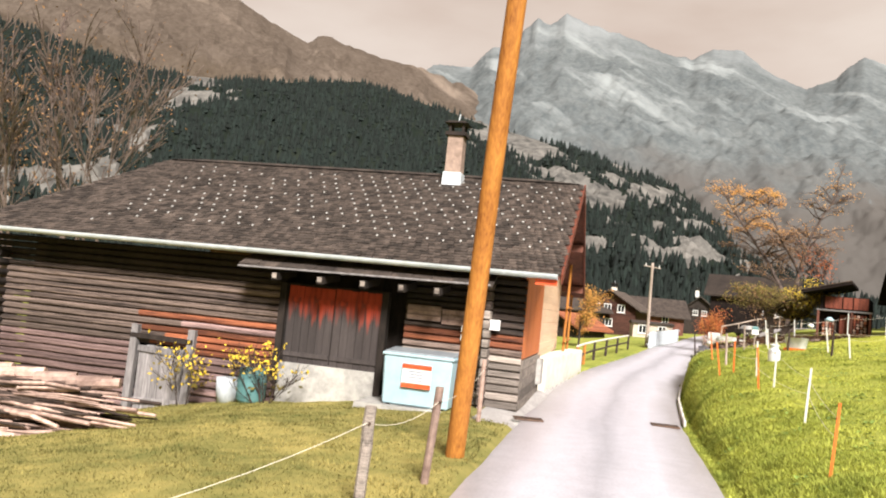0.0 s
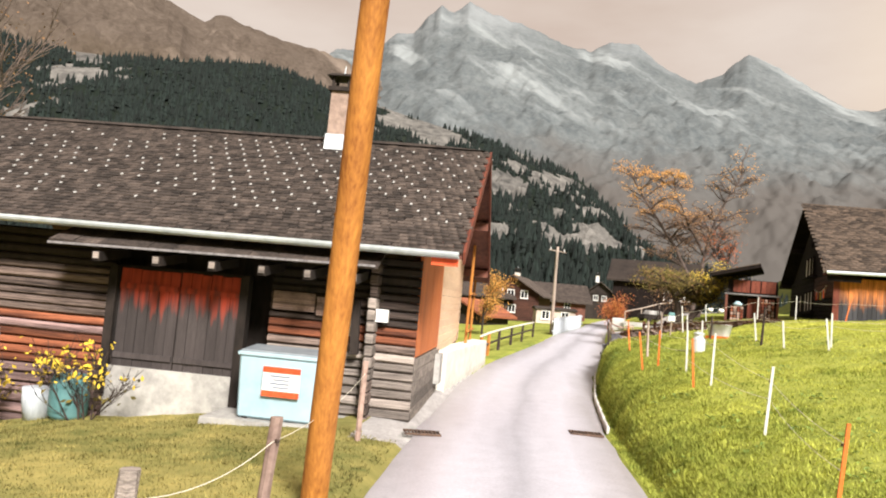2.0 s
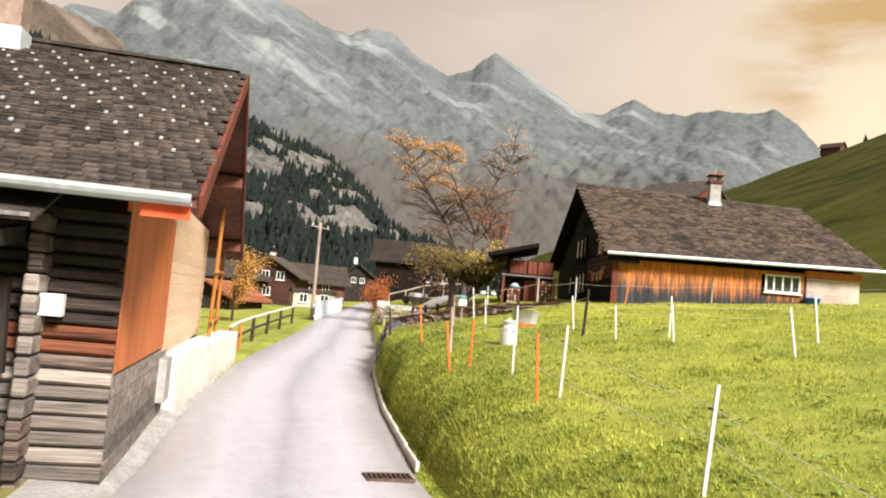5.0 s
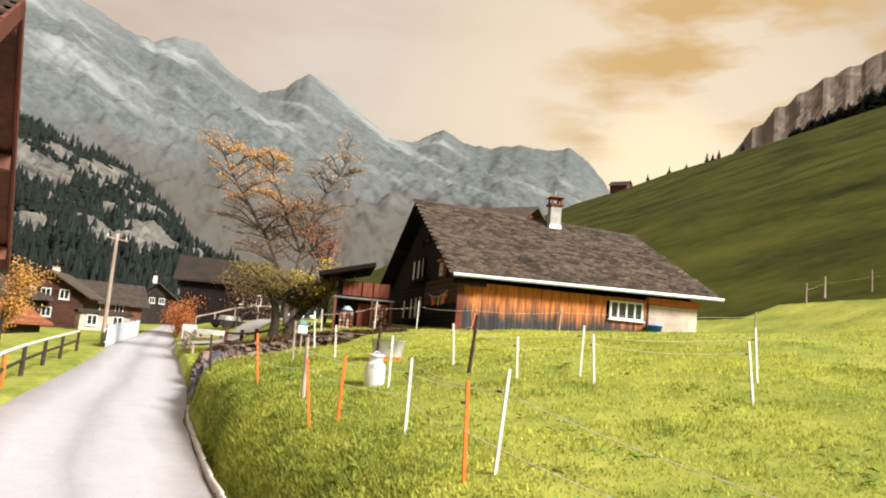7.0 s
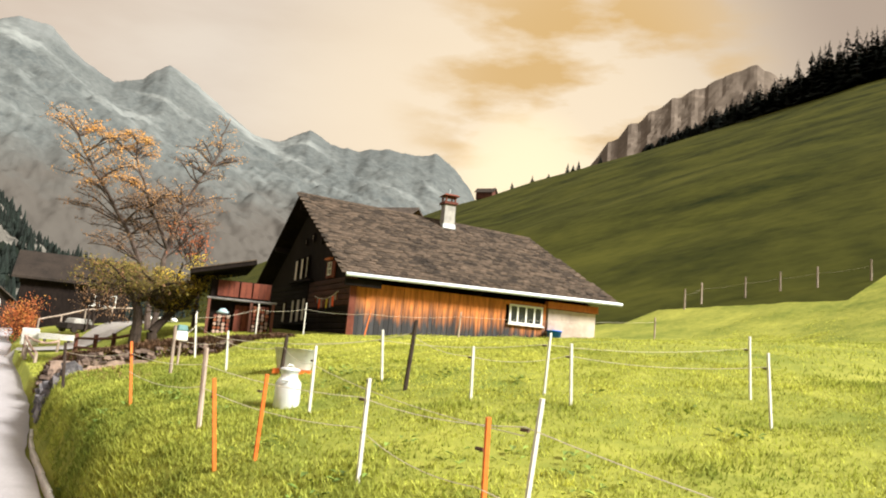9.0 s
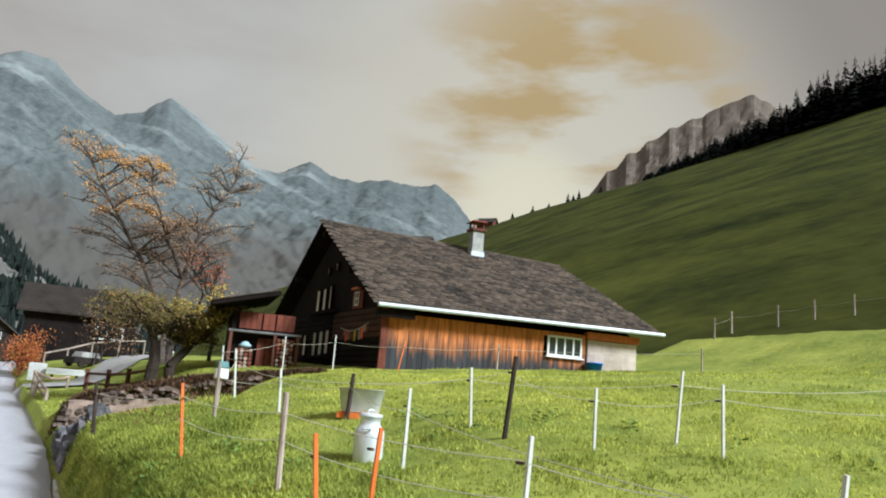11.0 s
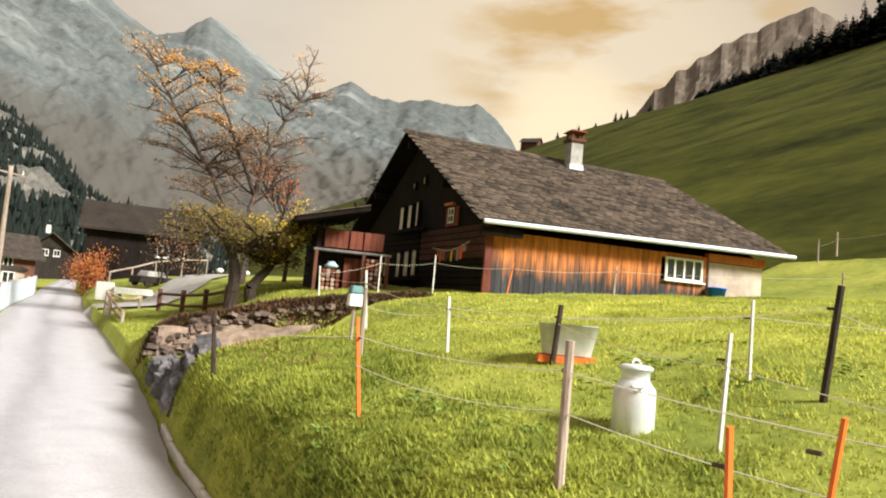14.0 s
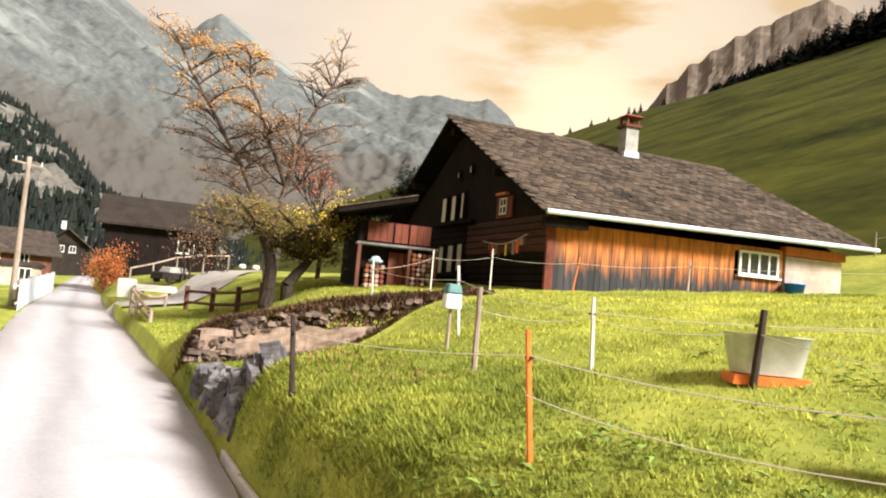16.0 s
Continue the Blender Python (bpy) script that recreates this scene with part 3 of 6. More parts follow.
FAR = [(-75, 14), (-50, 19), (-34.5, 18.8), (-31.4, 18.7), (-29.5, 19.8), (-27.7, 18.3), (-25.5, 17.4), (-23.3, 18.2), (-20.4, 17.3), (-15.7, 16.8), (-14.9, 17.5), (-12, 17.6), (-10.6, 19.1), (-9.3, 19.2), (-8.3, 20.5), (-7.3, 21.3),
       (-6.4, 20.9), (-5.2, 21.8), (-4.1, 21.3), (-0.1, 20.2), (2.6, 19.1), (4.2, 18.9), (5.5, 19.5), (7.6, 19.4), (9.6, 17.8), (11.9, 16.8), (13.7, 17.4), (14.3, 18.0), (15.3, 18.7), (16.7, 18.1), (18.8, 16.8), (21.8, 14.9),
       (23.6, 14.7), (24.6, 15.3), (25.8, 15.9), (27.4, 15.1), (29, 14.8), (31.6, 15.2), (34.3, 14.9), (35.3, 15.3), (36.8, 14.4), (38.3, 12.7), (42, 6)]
# distance haze is put into these colours: bluish-grey, low in contrast
M["far"] = mountain_material("hazy_alpine_rock", (0.068, 0.080, 0.084), (0.130, 0.143, 0.143), (0.082, 0.077, 0.071), (230, 400, 320, 0.30), (0.21, 0.228, 0.232), (760, 1200, 1000, 0.50), scale=0.005)
mountain("far_mountain", FAR, 2600, 1500, 60, M["far"], 720, 200, 80, "hazy grey alpine massif with bare rock and first snow", 3.0, jag=0.025)

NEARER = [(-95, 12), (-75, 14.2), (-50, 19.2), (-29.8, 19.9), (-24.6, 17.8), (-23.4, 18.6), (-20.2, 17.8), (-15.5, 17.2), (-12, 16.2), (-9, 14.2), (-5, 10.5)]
M["brown_ridge"] = mountain_material("brown_alpine_ridge", (0.055, 0.043, 0.033), (0.105, 0.085, 0.068), (0.060, 0.045, 0.028), (300, 520, 300, 0.35), None, None, scale=0.006)
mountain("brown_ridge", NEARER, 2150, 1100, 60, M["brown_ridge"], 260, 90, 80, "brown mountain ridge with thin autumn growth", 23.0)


def cliff_mask(x, y, z):
    """Where the wooded flank breaks into bare pale rock."""
    a, e = math.degrees(math.atan2(x, y)), math.degrees(math.atan2(z, math.hypot(x, y)))
    band = np.interp(a, (-60, -45, -36, -30, -22, -14, -12, -8, -2, 1.5, 5, 8, 12), (3, 5, 8, 17, 24, 24, 14.6, 11.8, 9.4, 8.8, 6.8, 4.6, 2))
    v = noise.noise(Vector((x * 0.02, y * 0.02, z * 0.03))) + 0.7 * noise.noise(Vector((x * 0.06, y * 0.06, z * 0.07 + 9)))
    return v - abs(e - band) * 0.21 > -0.36


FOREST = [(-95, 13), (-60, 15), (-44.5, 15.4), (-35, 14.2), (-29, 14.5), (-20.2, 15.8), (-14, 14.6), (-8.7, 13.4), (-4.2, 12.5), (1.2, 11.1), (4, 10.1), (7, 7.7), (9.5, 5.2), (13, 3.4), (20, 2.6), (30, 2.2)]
M["wooded"] = material("forest_floor", (0.006, 0.010, 0.008), (0.018, 0.023, 0.017), 0.06, 0.95, 0, big=0.4, spec=0.05)
M["cliff"] = material("pale_cliff_rock", (0.04, 0.04, 0.038), (0.19, 0.182, 0.165), 0.12, 0.95, 0, (1, 1, 0.5), big=0.5, spec=0.05)
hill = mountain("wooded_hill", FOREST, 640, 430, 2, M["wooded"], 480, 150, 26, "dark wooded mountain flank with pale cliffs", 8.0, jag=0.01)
hill.data.materials.append(M["cliff"])
wooded = []
for poly in hill.data.polygons:
    c = poly.center
    if cliff_mask(*c):
        poly.material_index = 1
    elif c.length < 660:
        wooded.append(c.copy())
verts, faces = [], []
random.shuffle(wooded)
for c in wooded[:20000]:
    h, r = random.uniform(4.5, 9), random.uniform(1.3, 2.2)
    x, y, z = c.x + random.uniform(-2, 2), c.y + random.uniform(-2, 2), c.z - 1.0
    for lo, hi, k in ((0.05, 0.62, 1.0), (0.38, 1.0, 0.68)):
        b = len(verts)
        turn = random.random()
        for i in range(5):
            a = math.tau * (i + turn) / 5
            q = r * k * random.uniform(0.75, 1.15)
            verts.append((x + q * math.cos(a), y + q * math.sin(a), z + h * (lo + random.uniform(-0.05, 0.05))))
        verts.append((x, y, z + h * hi))
        faces += [(b + i, b + (i + 1) % 5, b + 5) for i in range(5)]
tagged(sheet("forest", verts, faces, M["fir"], smooth=False), "dark spruce forest on the mountain flank", "forest", kind="stuff")
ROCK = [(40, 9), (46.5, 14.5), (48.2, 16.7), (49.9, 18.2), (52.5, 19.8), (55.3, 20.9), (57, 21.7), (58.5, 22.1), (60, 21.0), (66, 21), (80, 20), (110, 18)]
# warm crag tones, paled and drawn together to carry the haze
M["crag"] = mountain_material("hazy_crag_rock", (0.12, 0.098, 0.082), (0.175, 0.145, 0.12), (0.10, 0.075, 0.045), (300, 420, 120, 0.5), None, None, scale=0.008)
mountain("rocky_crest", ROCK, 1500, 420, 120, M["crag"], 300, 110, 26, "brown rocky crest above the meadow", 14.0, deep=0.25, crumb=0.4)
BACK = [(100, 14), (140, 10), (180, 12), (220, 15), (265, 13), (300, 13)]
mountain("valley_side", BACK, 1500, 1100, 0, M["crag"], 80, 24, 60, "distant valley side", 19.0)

# ---- roofs ----
def roof_slope(parent, x0, x1, a, b, mat, over0=0.0, over1=0.0, row=0.2, wide=0.22, keep=None, thick=0.02):
    """Shingles in staggered rows on the plane from the eave point a to the ridge point b (y, z), x0..x1 along the eave.
    keep: the stretch of x inside which shingles are pieces of their own."""
    (ya, za), (yb, zb) = a, b
    n = math.hypot(yb - ya, zb - za)
    uy, uz = (yb - ya) / n, (zb - za) / n
    rows = int(n / row)
    rot = math.atan2(uz, uy)
    bm, shared, count = bmesh.new(), [], 0
    for k in range(4):
        t = bmesh.new()
        box(t, (0, 0, 0), (wide * (0.94 + 0.03 * (k % 2)), row * 1.45, thick * (0.8 + 0.2 * k)))
        shared.append(mesh_of("shingle", t, mat))
    for j in range(rows + 1):
        s = min(j * row + row * 0.5, n - 0.02)
        frac = s / n
        xa, xb = x0 + over0 * frac, x1 - over1 * frac
        m = int((xb - xa) / wide)
        for i in range(m + 1):
            x = xa + (i + 0.5 * (j % 2)) * wide + random.uniform(-0.012, 0.012)
            if x > xb:
                continue
            lift = 0.022 + random.uniform(-0.006, 0.010)
            y, z = ya + uy * s - uz * lift, za + uz * s + uy * lift
            tilt = rot - 0.13 + random.uniform(-0.025, 0.025)
            if keep and keep[0] <= x <= keep[1] and count < 300:
                ob = new("shingle", shared[(i + j) % 4])
                ob.parent = parent
                ob.matrix_basis = Matrix.Translation((x, y, z)) @ Euler((tilt, random.uniform(-0.02, 0.02), random.uniform(-0.02, 0.02))).to_matrix().to_4x4()
                count += 1
            else:
                box(bm, (x, y, z), (wide * 0.95, row * 1.45, thick), 0, 1.0, tilt)
    tagged(part("shingles", bm, mat, parent), kind="stuff")


def roof_deck(parent, x0, x1, a, r, c, mat, t=0.09, name="roof_deck", in0=0.0, in1=0.0, inc=0.0):
    """Two boarded slopes over the points a (near eave), r (ridge), c (far eave)."""
    bm = bmesh.new()
    for (p, q) in ((a, r), (r, c)):
        ends = {a: (0, 0), c: (inc, 0), r: (in0, in1)}
        pts = []
        for (y, z), (i0, i1) in ((p, ends[p]), (q, ends[q])):
            for dz in (0, -t):
                pts.append([(x0 + i0, y, z + dz), (x1 - i1, y, z + dz)])
        v = [[bm.verts.new(w) for w in e] for e in pts]
        for i, j in ((0, 2), (2, 3), (3, 1), (1, 0)):
            bm.faces.new((v[i][0], v[i][1], v[j][1], v[j][0]))
        for e in (0, 1):
            bm.faces.new((v[0][e], v[2][e], v[3][e], v[1][e]))
    bmesh.ops.recalc_face_normals(bm, faces=list(bm.faces))
    return part(name, bm, mat, parent)


def gable_wall(parent, name, x, t, ya, yb, zb, ze, yr, zr, mat, label=""):
    """A gable-end wall at x with thickness t."""
    bm = bmesh.new()
    out = [(ya, zb), (yb, zb), (yb, ze), (yr, zr), (ya, ze)]
    f = [bm.verts.new((x, y, z)) for y, z in out]
    g = [bm.verts.new((x + t, y, z)) for y, z in out]
    bm.faces.new(f), bm.faces.new(g[::-1])
    for i in range(5):
        bm.faces.new((f[i], f[(i + 1) % 5], g[(i + 1) % 5], g[i]))
    bmesh.ops.recalc_face_normals(bm, faces=list(bm.faces))
    return part(name, bm, mat, parent, label)


def window(parent, x, y, z, w, h, axis="x", panes=2, frame_mat="white", depth=0.05):
    """A window flush on a wall: frame with mullions and dark panes; axis: the direction along the wall."""
    win = part("window", bmesh.new(), M[frame_mat], parent)
    win.matrix_basis = pose(x, y, z, 0, 0, 0 if axis == "x" else 90)
    bm = bmesh.new()
    for s in (-1, 1):
        box(bm, (0, 0, s * (h / 2 - 0.03)), (w, depth, 0.06))
        box(bm, (s * (w / 2 - 0.03), 0, 0), (0.06, depth, h - 0.12))
    for i in range(1, panes):
        box(bm, (-w / 2 + w * i / panes, 0, 0), (0.05, depth, h - 0.12))
    part("frame", bm, M[frame_mat], win)
    bm = bmesh.new()
    box(bm, (0, 0.012, 0), (w - 0.08, 0.012, h - 0.08))
    part("pane", bm, M["glass"], win)
    bm = bmesh.new()
    box(bm, (0, -0.03, -h / 2 - 0.02), (w + 0.12, 0.12, 0.04))
    part("sill", bm, M[frame_mat], win)
    return win


def chimney(parent, x, y, z0, z1, w, mat, cap):
    ch = part("chimney", bmesh.new(), mat, parent)
    ch.matrix_basis = pose(x, y, 0)
    bm = bmesh.new()
    box(bm, (0, 0, (z0 + z1) / 2), (w, w, z1 - z0), taper=0.96)
    part("shaft", bm, mat, ch)
    bm = bmesh.new()
    box(bm, (0, 0, z0 + 0.32), (w + 0.08, w + 0.08, 0.34), taper=0.95)
    part("flashing", bm, M["zinc"], ch)
    bm = bmesh.new()
    box(bm, (0, 0, z1 + 0.05), (w + 0.12, w + 0.12, 0.09))
    for s in (-1, 1):
        for q in (-1, 1):
            box(bm, (s * w * 0.42, q * w * 0.42, z1 + 0.2), (0.06, 0.06, 0.24))
    box(bm, (0, 0, z1 + 0.36), (w + 0.2, w + 0.2, 0.07), taper=0.7)
    part("cap", bm, M[cap], ch)
    bm = bmesh.new()
    tube(bm, (0, 0, z1 + 0.38), (0.02, 0, z1 + 0.62), 0.02, 0.012)
    part("spike", bm, M["zinc"], ch)


# ---- the timber barn beside the lane ----
barn = thing("timber_barn", "old grey log barn with shingle roof and orange gable boards", "barn")
YB, YK, XL, XR = 15.84, 25.6, -10.6, 1.4
EAVE, RIDGE, BACKEAVE = (15.0, 2.66), (20.7, 5.32), (26.4, 2.66)


def log_row(x0, x1, z, r, mat, y=YB, jut0=0.0, jut1=0.0):
    bm = bmesh.new()
    n, seg = 8, 10
    rings = []
    for k in range(seg + 1):
        x = x0 - jut0 + (x1 + jut1 - x0 + jut0) * k / seg
        dy, dz = 0.015 * noise.noise(Vector((x * 0.9, z * 3, 1))), 0.014 * noise.noise(Vector((x * 0.8, z * 3, 5)))
        rings.append([bm.verts.new((x, y + dy + math.cos(a) * 0.085, z + dz + max(-0.94, min(0.94, math.sin(a) * 1.25)) * r)) for a in [math.tau * (i + 0.5) / n for i in range(n)]])
    for lo, hi in zip(rings, rings[1:]):
        for i in range(n):
            bm.faces.new((lo[i], lo[(i + 1) % n], hi[(i + 1) % n], hi[i]))
    bm.faces.new(rings[0]), bm.faces.new(rings[-1][::-1])
    bmesh.ops.recalc_face_normals(bm, faces=list(bm.faces))
    part("log", bm, mat, barn)


z, r = -1.55, 0.085
while z < 2.55:
    r = random.uniform(0.055, 0.085)
    mid = z + r
    red = 0.45 < mid < 1.12
    if red:
        cut = random.uniform(-7.0, -5.7)
        log_row(XL, cut, mid, r, M["log"])
        log_row(cut, -3.62, mid, r, M["log_red"] if random.random() < 0.75 else M["log_pink"])
    elif mid < 0.62:
        log_row(XL, -6.92, mid, r, M["log_pink"])
        log_row(-5.62, -3.62, mid, r, M["log_red"] if mid > 0.3 else M["log_pink"])
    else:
        # upper rows go dark to paint the shade beneath the eave
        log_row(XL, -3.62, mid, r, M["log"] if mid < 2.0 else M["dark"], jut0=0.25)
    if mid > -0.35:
        # eave shade again painted by dark logs in the top rows
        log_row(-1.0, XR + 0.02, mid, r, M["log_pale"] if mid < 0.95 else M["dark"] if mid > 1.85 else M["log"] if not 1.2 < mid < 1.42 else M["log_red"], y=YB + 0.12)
    z += 2 * r + 0.006
# crossing log ends at the corners
for i in range(14):
    bm = bmesh.new()
    r = random.uniform(0.075, 0.095)
    box(bm, (0.72 + random.uniform(-0.01, 0.01), YB + 0.12 - 0.05 * random.random(), -0.05 + i * 0.185), (0.13, 0.7, 0.165), rx=random.uniform(-0.02, 0.02))
    part("log_end", bm, M["log_pale"] if 3 < i < 11 else M["log"], barn, bevel=0.018)
    bm = bmesh.new()
    tube(bm, (-10.5, YB - 0.3 - 0.08 * random.random(), -0.75 + i * 0.22), (-10.5, YB + 0.5, -0.75 + i * 0.22), r, r, 8, wobble=0.06)
    part("log_end", bm, M["dark"], barn)
bm = bmesh.new()
box(bm, ((XL + XR) / 2, (YB + YK) / 2 + 0.3, 0.35), (XR - XL - 0.5, YK - YB - 0.6, 4.2))
part("inner_wall", bm, M["dark"], barn)
bm = bmesh.new()
box(bm, (-2.52, YB + 0.05, 0.0), (2.1, 0.34, 0.84))
part("plinth", bm, M["concrete"], barn, "patchy whitewashed concrete plinth")
bm = bmesh.new()
box(bm, (-0.55, YB + 0.05, -0.2), (3.9, 0.3, 0.35))
part("plinth", bm, M["concrete"], barn)
bm = bmesh.new()
box(bm, (-2.5, YB + 0.03, 1.2), (2.25, 0.16, 1.72))
part("door_frame", bm, M["dark"], barn)
for s in (0, 1):
    leaf = part("barn_door", bmesh.new(), M["barn_door"], barn, "barn door leaf, red above and rain-blackened below")
    leaf.matrix_basis = pose(-3.5 + s * 1.03, YB - 0.06, 0.38)
    for k in range(6):
        bm = bmesh.new()
        box(bm, (0.085 + k * 0.168, random.uniform(-0.006, 0.006), 0.82), (0.160, 0.035, 1.62 + random.uniform(-0.02, 0.02)))
        part("plank", bm, M["barn_door"], leaf)
    for zz in (0.22, 1.35):
        bm = bmesh.new()
        box(bm, (0.5, -0.035, zz), (0.98, 0.03, 0.09))
        part("batten", bm, M["barn_door"], leaf)
for x in (-3.62, -1.4):
    bm = bmesh.new()
    box(bm, (x, YB - 0.03, 1.0), (0.14, 0.2, 2.1))
    part("door_post", bm, M["dark"], barn)
# boards and papers beside the door
for x0, x1, zc, h in ((-0.94, -0.25, 1.72, 0.3), (-0.22, 0.28, 1.68, 0.3)):
    panel = part("wicker_panel", bmesh.new(), M["grey_door"], barn, "pale slatted vent panel")
    n = 10
    for k in range(n):
        bm = bmesh.new()
        box(bm, ((x0 + x1) / 2, YB - 0.02, zc - h / 2 + h * (k + 0.5) / n), (x1 - x0, 0.02, h / n * 0.7), rx=0.35)
        part("slat", bm, M["wood_end"], panel)
bm = bmesh.new()
box(bm, (0.86, YB - 0.06, 1.62), (0.2, 0.12, 0.2))
part("meter_box", bm, M["white"], barn, "small white box on the wall")
bm = bmesh.new()
box(bm, (0.28, YB - 0.03, 1.4), (0.17, 0.02, 0.3))
part("notice", bm, M["whitewash"], barn, "faded paper notice")
bm = bmesh.new()
box(bm, (0.46, YB - 0.12, 1.4), (0.13, 0.1, 0.85), ry=-0.05)
part("brace", bm, M["dark"], barn)
# small plank door with its posts and shelf
sd = part("small_door", bmesh.new(), M["grey_door"], barn, "silver-grey plank door")
sd.matrix_basis = pose(-6.27, YB - 0.1, -1.1)
for k in range(6):
    bm = bmesh.new()
    box(bm, (-0.45 + k * 0.18, random.uniform(-0.01, 0.01), 0.8), (0.172, 0.04, 1.42 + random.uniform(-0.04, 0.04)))
    part("plank", bm, M["grey_door"], sd)
for zz, rr in ((1.42, 0.05), (0.35, -0.04)):
    bm = bmesh.new()
    box(bm, (0, -0.04, zz), (1.1, 0.04, 0.12), ry=rr)
    part("batten", bm, M["grey_door"], sd)
for s in (-0.68, 0.68):
    bm = bmesh.new()
    box(bm, (s, -0.02, 0.95), (0.16, 0.14, 2.0), ry=0.02)
    part("door_post", bm, M["grey_door"], sd)
bm = bmesh.new()
box(bm, (0, 0.0, 1.7), (1.5, 0.2, 0.1), ry=0.02)
part("lintel", bm, M["dark"], sd)
bm = bmesh.new()
box(bm, (0.0, -0.18, 0.12), (0.9, 0.3, 0.05))
part("step_board", bm, M["grey_door"], sd)

# lean-to strip of roof over the doors
lean = part("lean_to_roof", bmesh.new(), M["dark"], barn, "mossy plank lean-to roof")
for i in range(13):
    bm = bmesh.new()
    box(bm, (-4.05 + i * 0.395, 15.28, 2.51 + random.uniform(-0.008, 0.008)), (0.385, 0.95, 0.03), rx=0.38)
    part("plank", bm, M["shingle"], lean)
bm = bmesh.new()
box(bm, (-1.7, 14.83, 2.33), (5.1, 0.03, 0.035), ry=-0.012)
part("edge_board", bm, M["grey_door"], barn, "pale weathered edge strip")
for x in (-3.45, -2.5, -1.62, -0.85, -0.15, 0.55):
    bm = bmesh.new()
    box(bm, (x, 15.3, 2.2), (0.13, 0.95, 0.14), rx=0.12)
    part("bracket", bm, M["dark"], barn)
    bm = bmesh.new()
    box(bm, (x, 14.82, 2.16), (0.09, 0.02, 0.10))
    part("bracket_end", bm, M["log_pale"], barn)

roof_deck(barn, -11.2, 2.1, EAVE, RIDGE, BACKEAVE, M["brown"], in0=1.4)
roof_slope(barn, -11.2, 2.1, EAVE, RIDGE, M["shingle"], over0=1.4, row=0.15, wide=0.135, keep=(1.2, 2.15), thick=0.026)
bm = bmesh.new()
box(bm, (-3.88, 20.7, 5.36), (11.75, 0.36, 0.06), taper=0.8)
part("ridge_cap", bm, M["shingle"], barn)
# pale hooks that stud the shingles
bm = bmesh.new()
box(bm, (0, 0, 0), (0.034, 0.055, 0.02), rx=0.43)
hook = part("snow_hook", bm, M["dot"], barn, "pale metal snow hook")
hook.matrix_basis = pose(-8.4, 15.0 + 5.7 / 6.29 * 0.8, 2.71 + 2.66 / 6.29 * 0.8)
uy, uz = 5.7 / 6.29, 2.66 / 6.29
for j in range(3, 15):
    for i in range(30):
        if random.random() < (0.12 if i > 12 and j > 5 else 0.4):
            continue
        s, x = j * 0.40 + (0.05 if i % 2 else 0), -8.4 + i * 0.355 + (0.18 if j % 2 else 0)
        if x < 2.0:
            ob = new("snow_hook", hook.data)
            ob.parent = barn
            ob.matrix_basis = pose(x, 15.0 + uy * s - uz * 0.06, 2.66 + uz * s + uy * 0.06)
gut = part("gutter", bmesh.new(), M["zinc"], barn, "pale zinc gutter")
bm = bmesh.new()
shell = [(0.1 * math.cos(math.pi + math.pi * i / 8), 0.1 * math.sin(math.pi + math.pi * i / 8)) for i in range(9)]
shell += [(0.09 * math.cos(-math.pi * i / 8), 0.09 * math.sin(-math.pi * i / 8)) for i in range(9)]
ends = [[bm.verts.new((x, 14.94 + p, 2.67 + q)) for p, q in shell] for x in (-11.2, 2.06)]
for i in range(len(shell)):
    k = (i + 1) % len(shell)
    bm.faces.new((ends[0][i], ends[0][k], ends[1][k], ends[1][i]))
part("trough", bm, M["zinc"], gut)
for x in np.arange(-10.8, 1.8, 0.9):
    bm = bmesh.new()
    box(bm, (float(x), 14.96, 2.62), (0.03, 0.17, 0.02))
    part("gutter_hook", bm, M["zinc"], gut)
# bargeboards and purlins of the gable
for a, b in ((EAVE, RIDGE), (RIDGE, BACKEAVE)):
    n = math.hypot(b[0] - a[0], b[1] - a[1])
    bm = bmesh.new()
    box(bm, (2.13, (a[0] + b[0]) / 2, (a[1] + b[1]) / 2 - 0.07), (0.035, n, 0.2), rx=math.atan2(b[1] - a[1], b[0] - a[0]))
    part("bargeboard", bm, M["maroon"], barn)
for y, zz in ((15.9, 2.85), (18.2, 3.9), (20.7, 5.05), (23.2, 3.9), (25.6, 2.8)):
    bm = bmesh.new()
    box(bm, (1.67, y, zz), (0.86, 0.18, 0.2))
    part("purlin", bm, M["brown"], barn)
bm = bmesh.new()
box(bm, (1.85, 15.02, 2.56), (0.4, 0.05, 0.2))
part("eave_end", bm, M["red"], barn, "orange painted eave end")
gable_wall(barn, "gable_wall", XR - 0.14, 0.1, YB + 0.2, YK, 0.4, 2.6, 20.7, 5.1, M["brown"])
for k in range(2):
    bm = bmesh.new()
    box(bm, (XR + 0.0, 16.85 + k * 1.78, 1.88), (0.05, 1.76, 1.76))
    part("orange_board", bm, M["orange_board"], barn, "wide orange board")
z = 0.95
while z < 3.1:
    bm = bmesh.new()
    box(bm, (XR - 0.005, 22.5, z), (0.05, 6.0, 0.165), ry=0.08)
    part("siding_board", bm, M["cream_board"], barn)
    z += 0.17
for y in (24.4, 26.3):
    bm = bmesh.new()
    tube(bm, (XR + 0.30, y, 0.1), (XR + 0.34, y, 3.5), 0.04, 0.04, 7)
    part("scaffold_pole", bm, M["pole"], barn)
for zz in (1.2, 2.2):
    bm = bmesh.new()
    tube(bm, (XR + 0.36, 24.2, zz), (XR + 0.37, 26.5, zz), 0.035, 0.035, 7)
    part("scaffold_rail", bm, M["pole"], barn)
bm = bmesh.new()
box(bm, (XR + 0.05, 19.6, 0.55), (0.16, 0.55, 0.6))
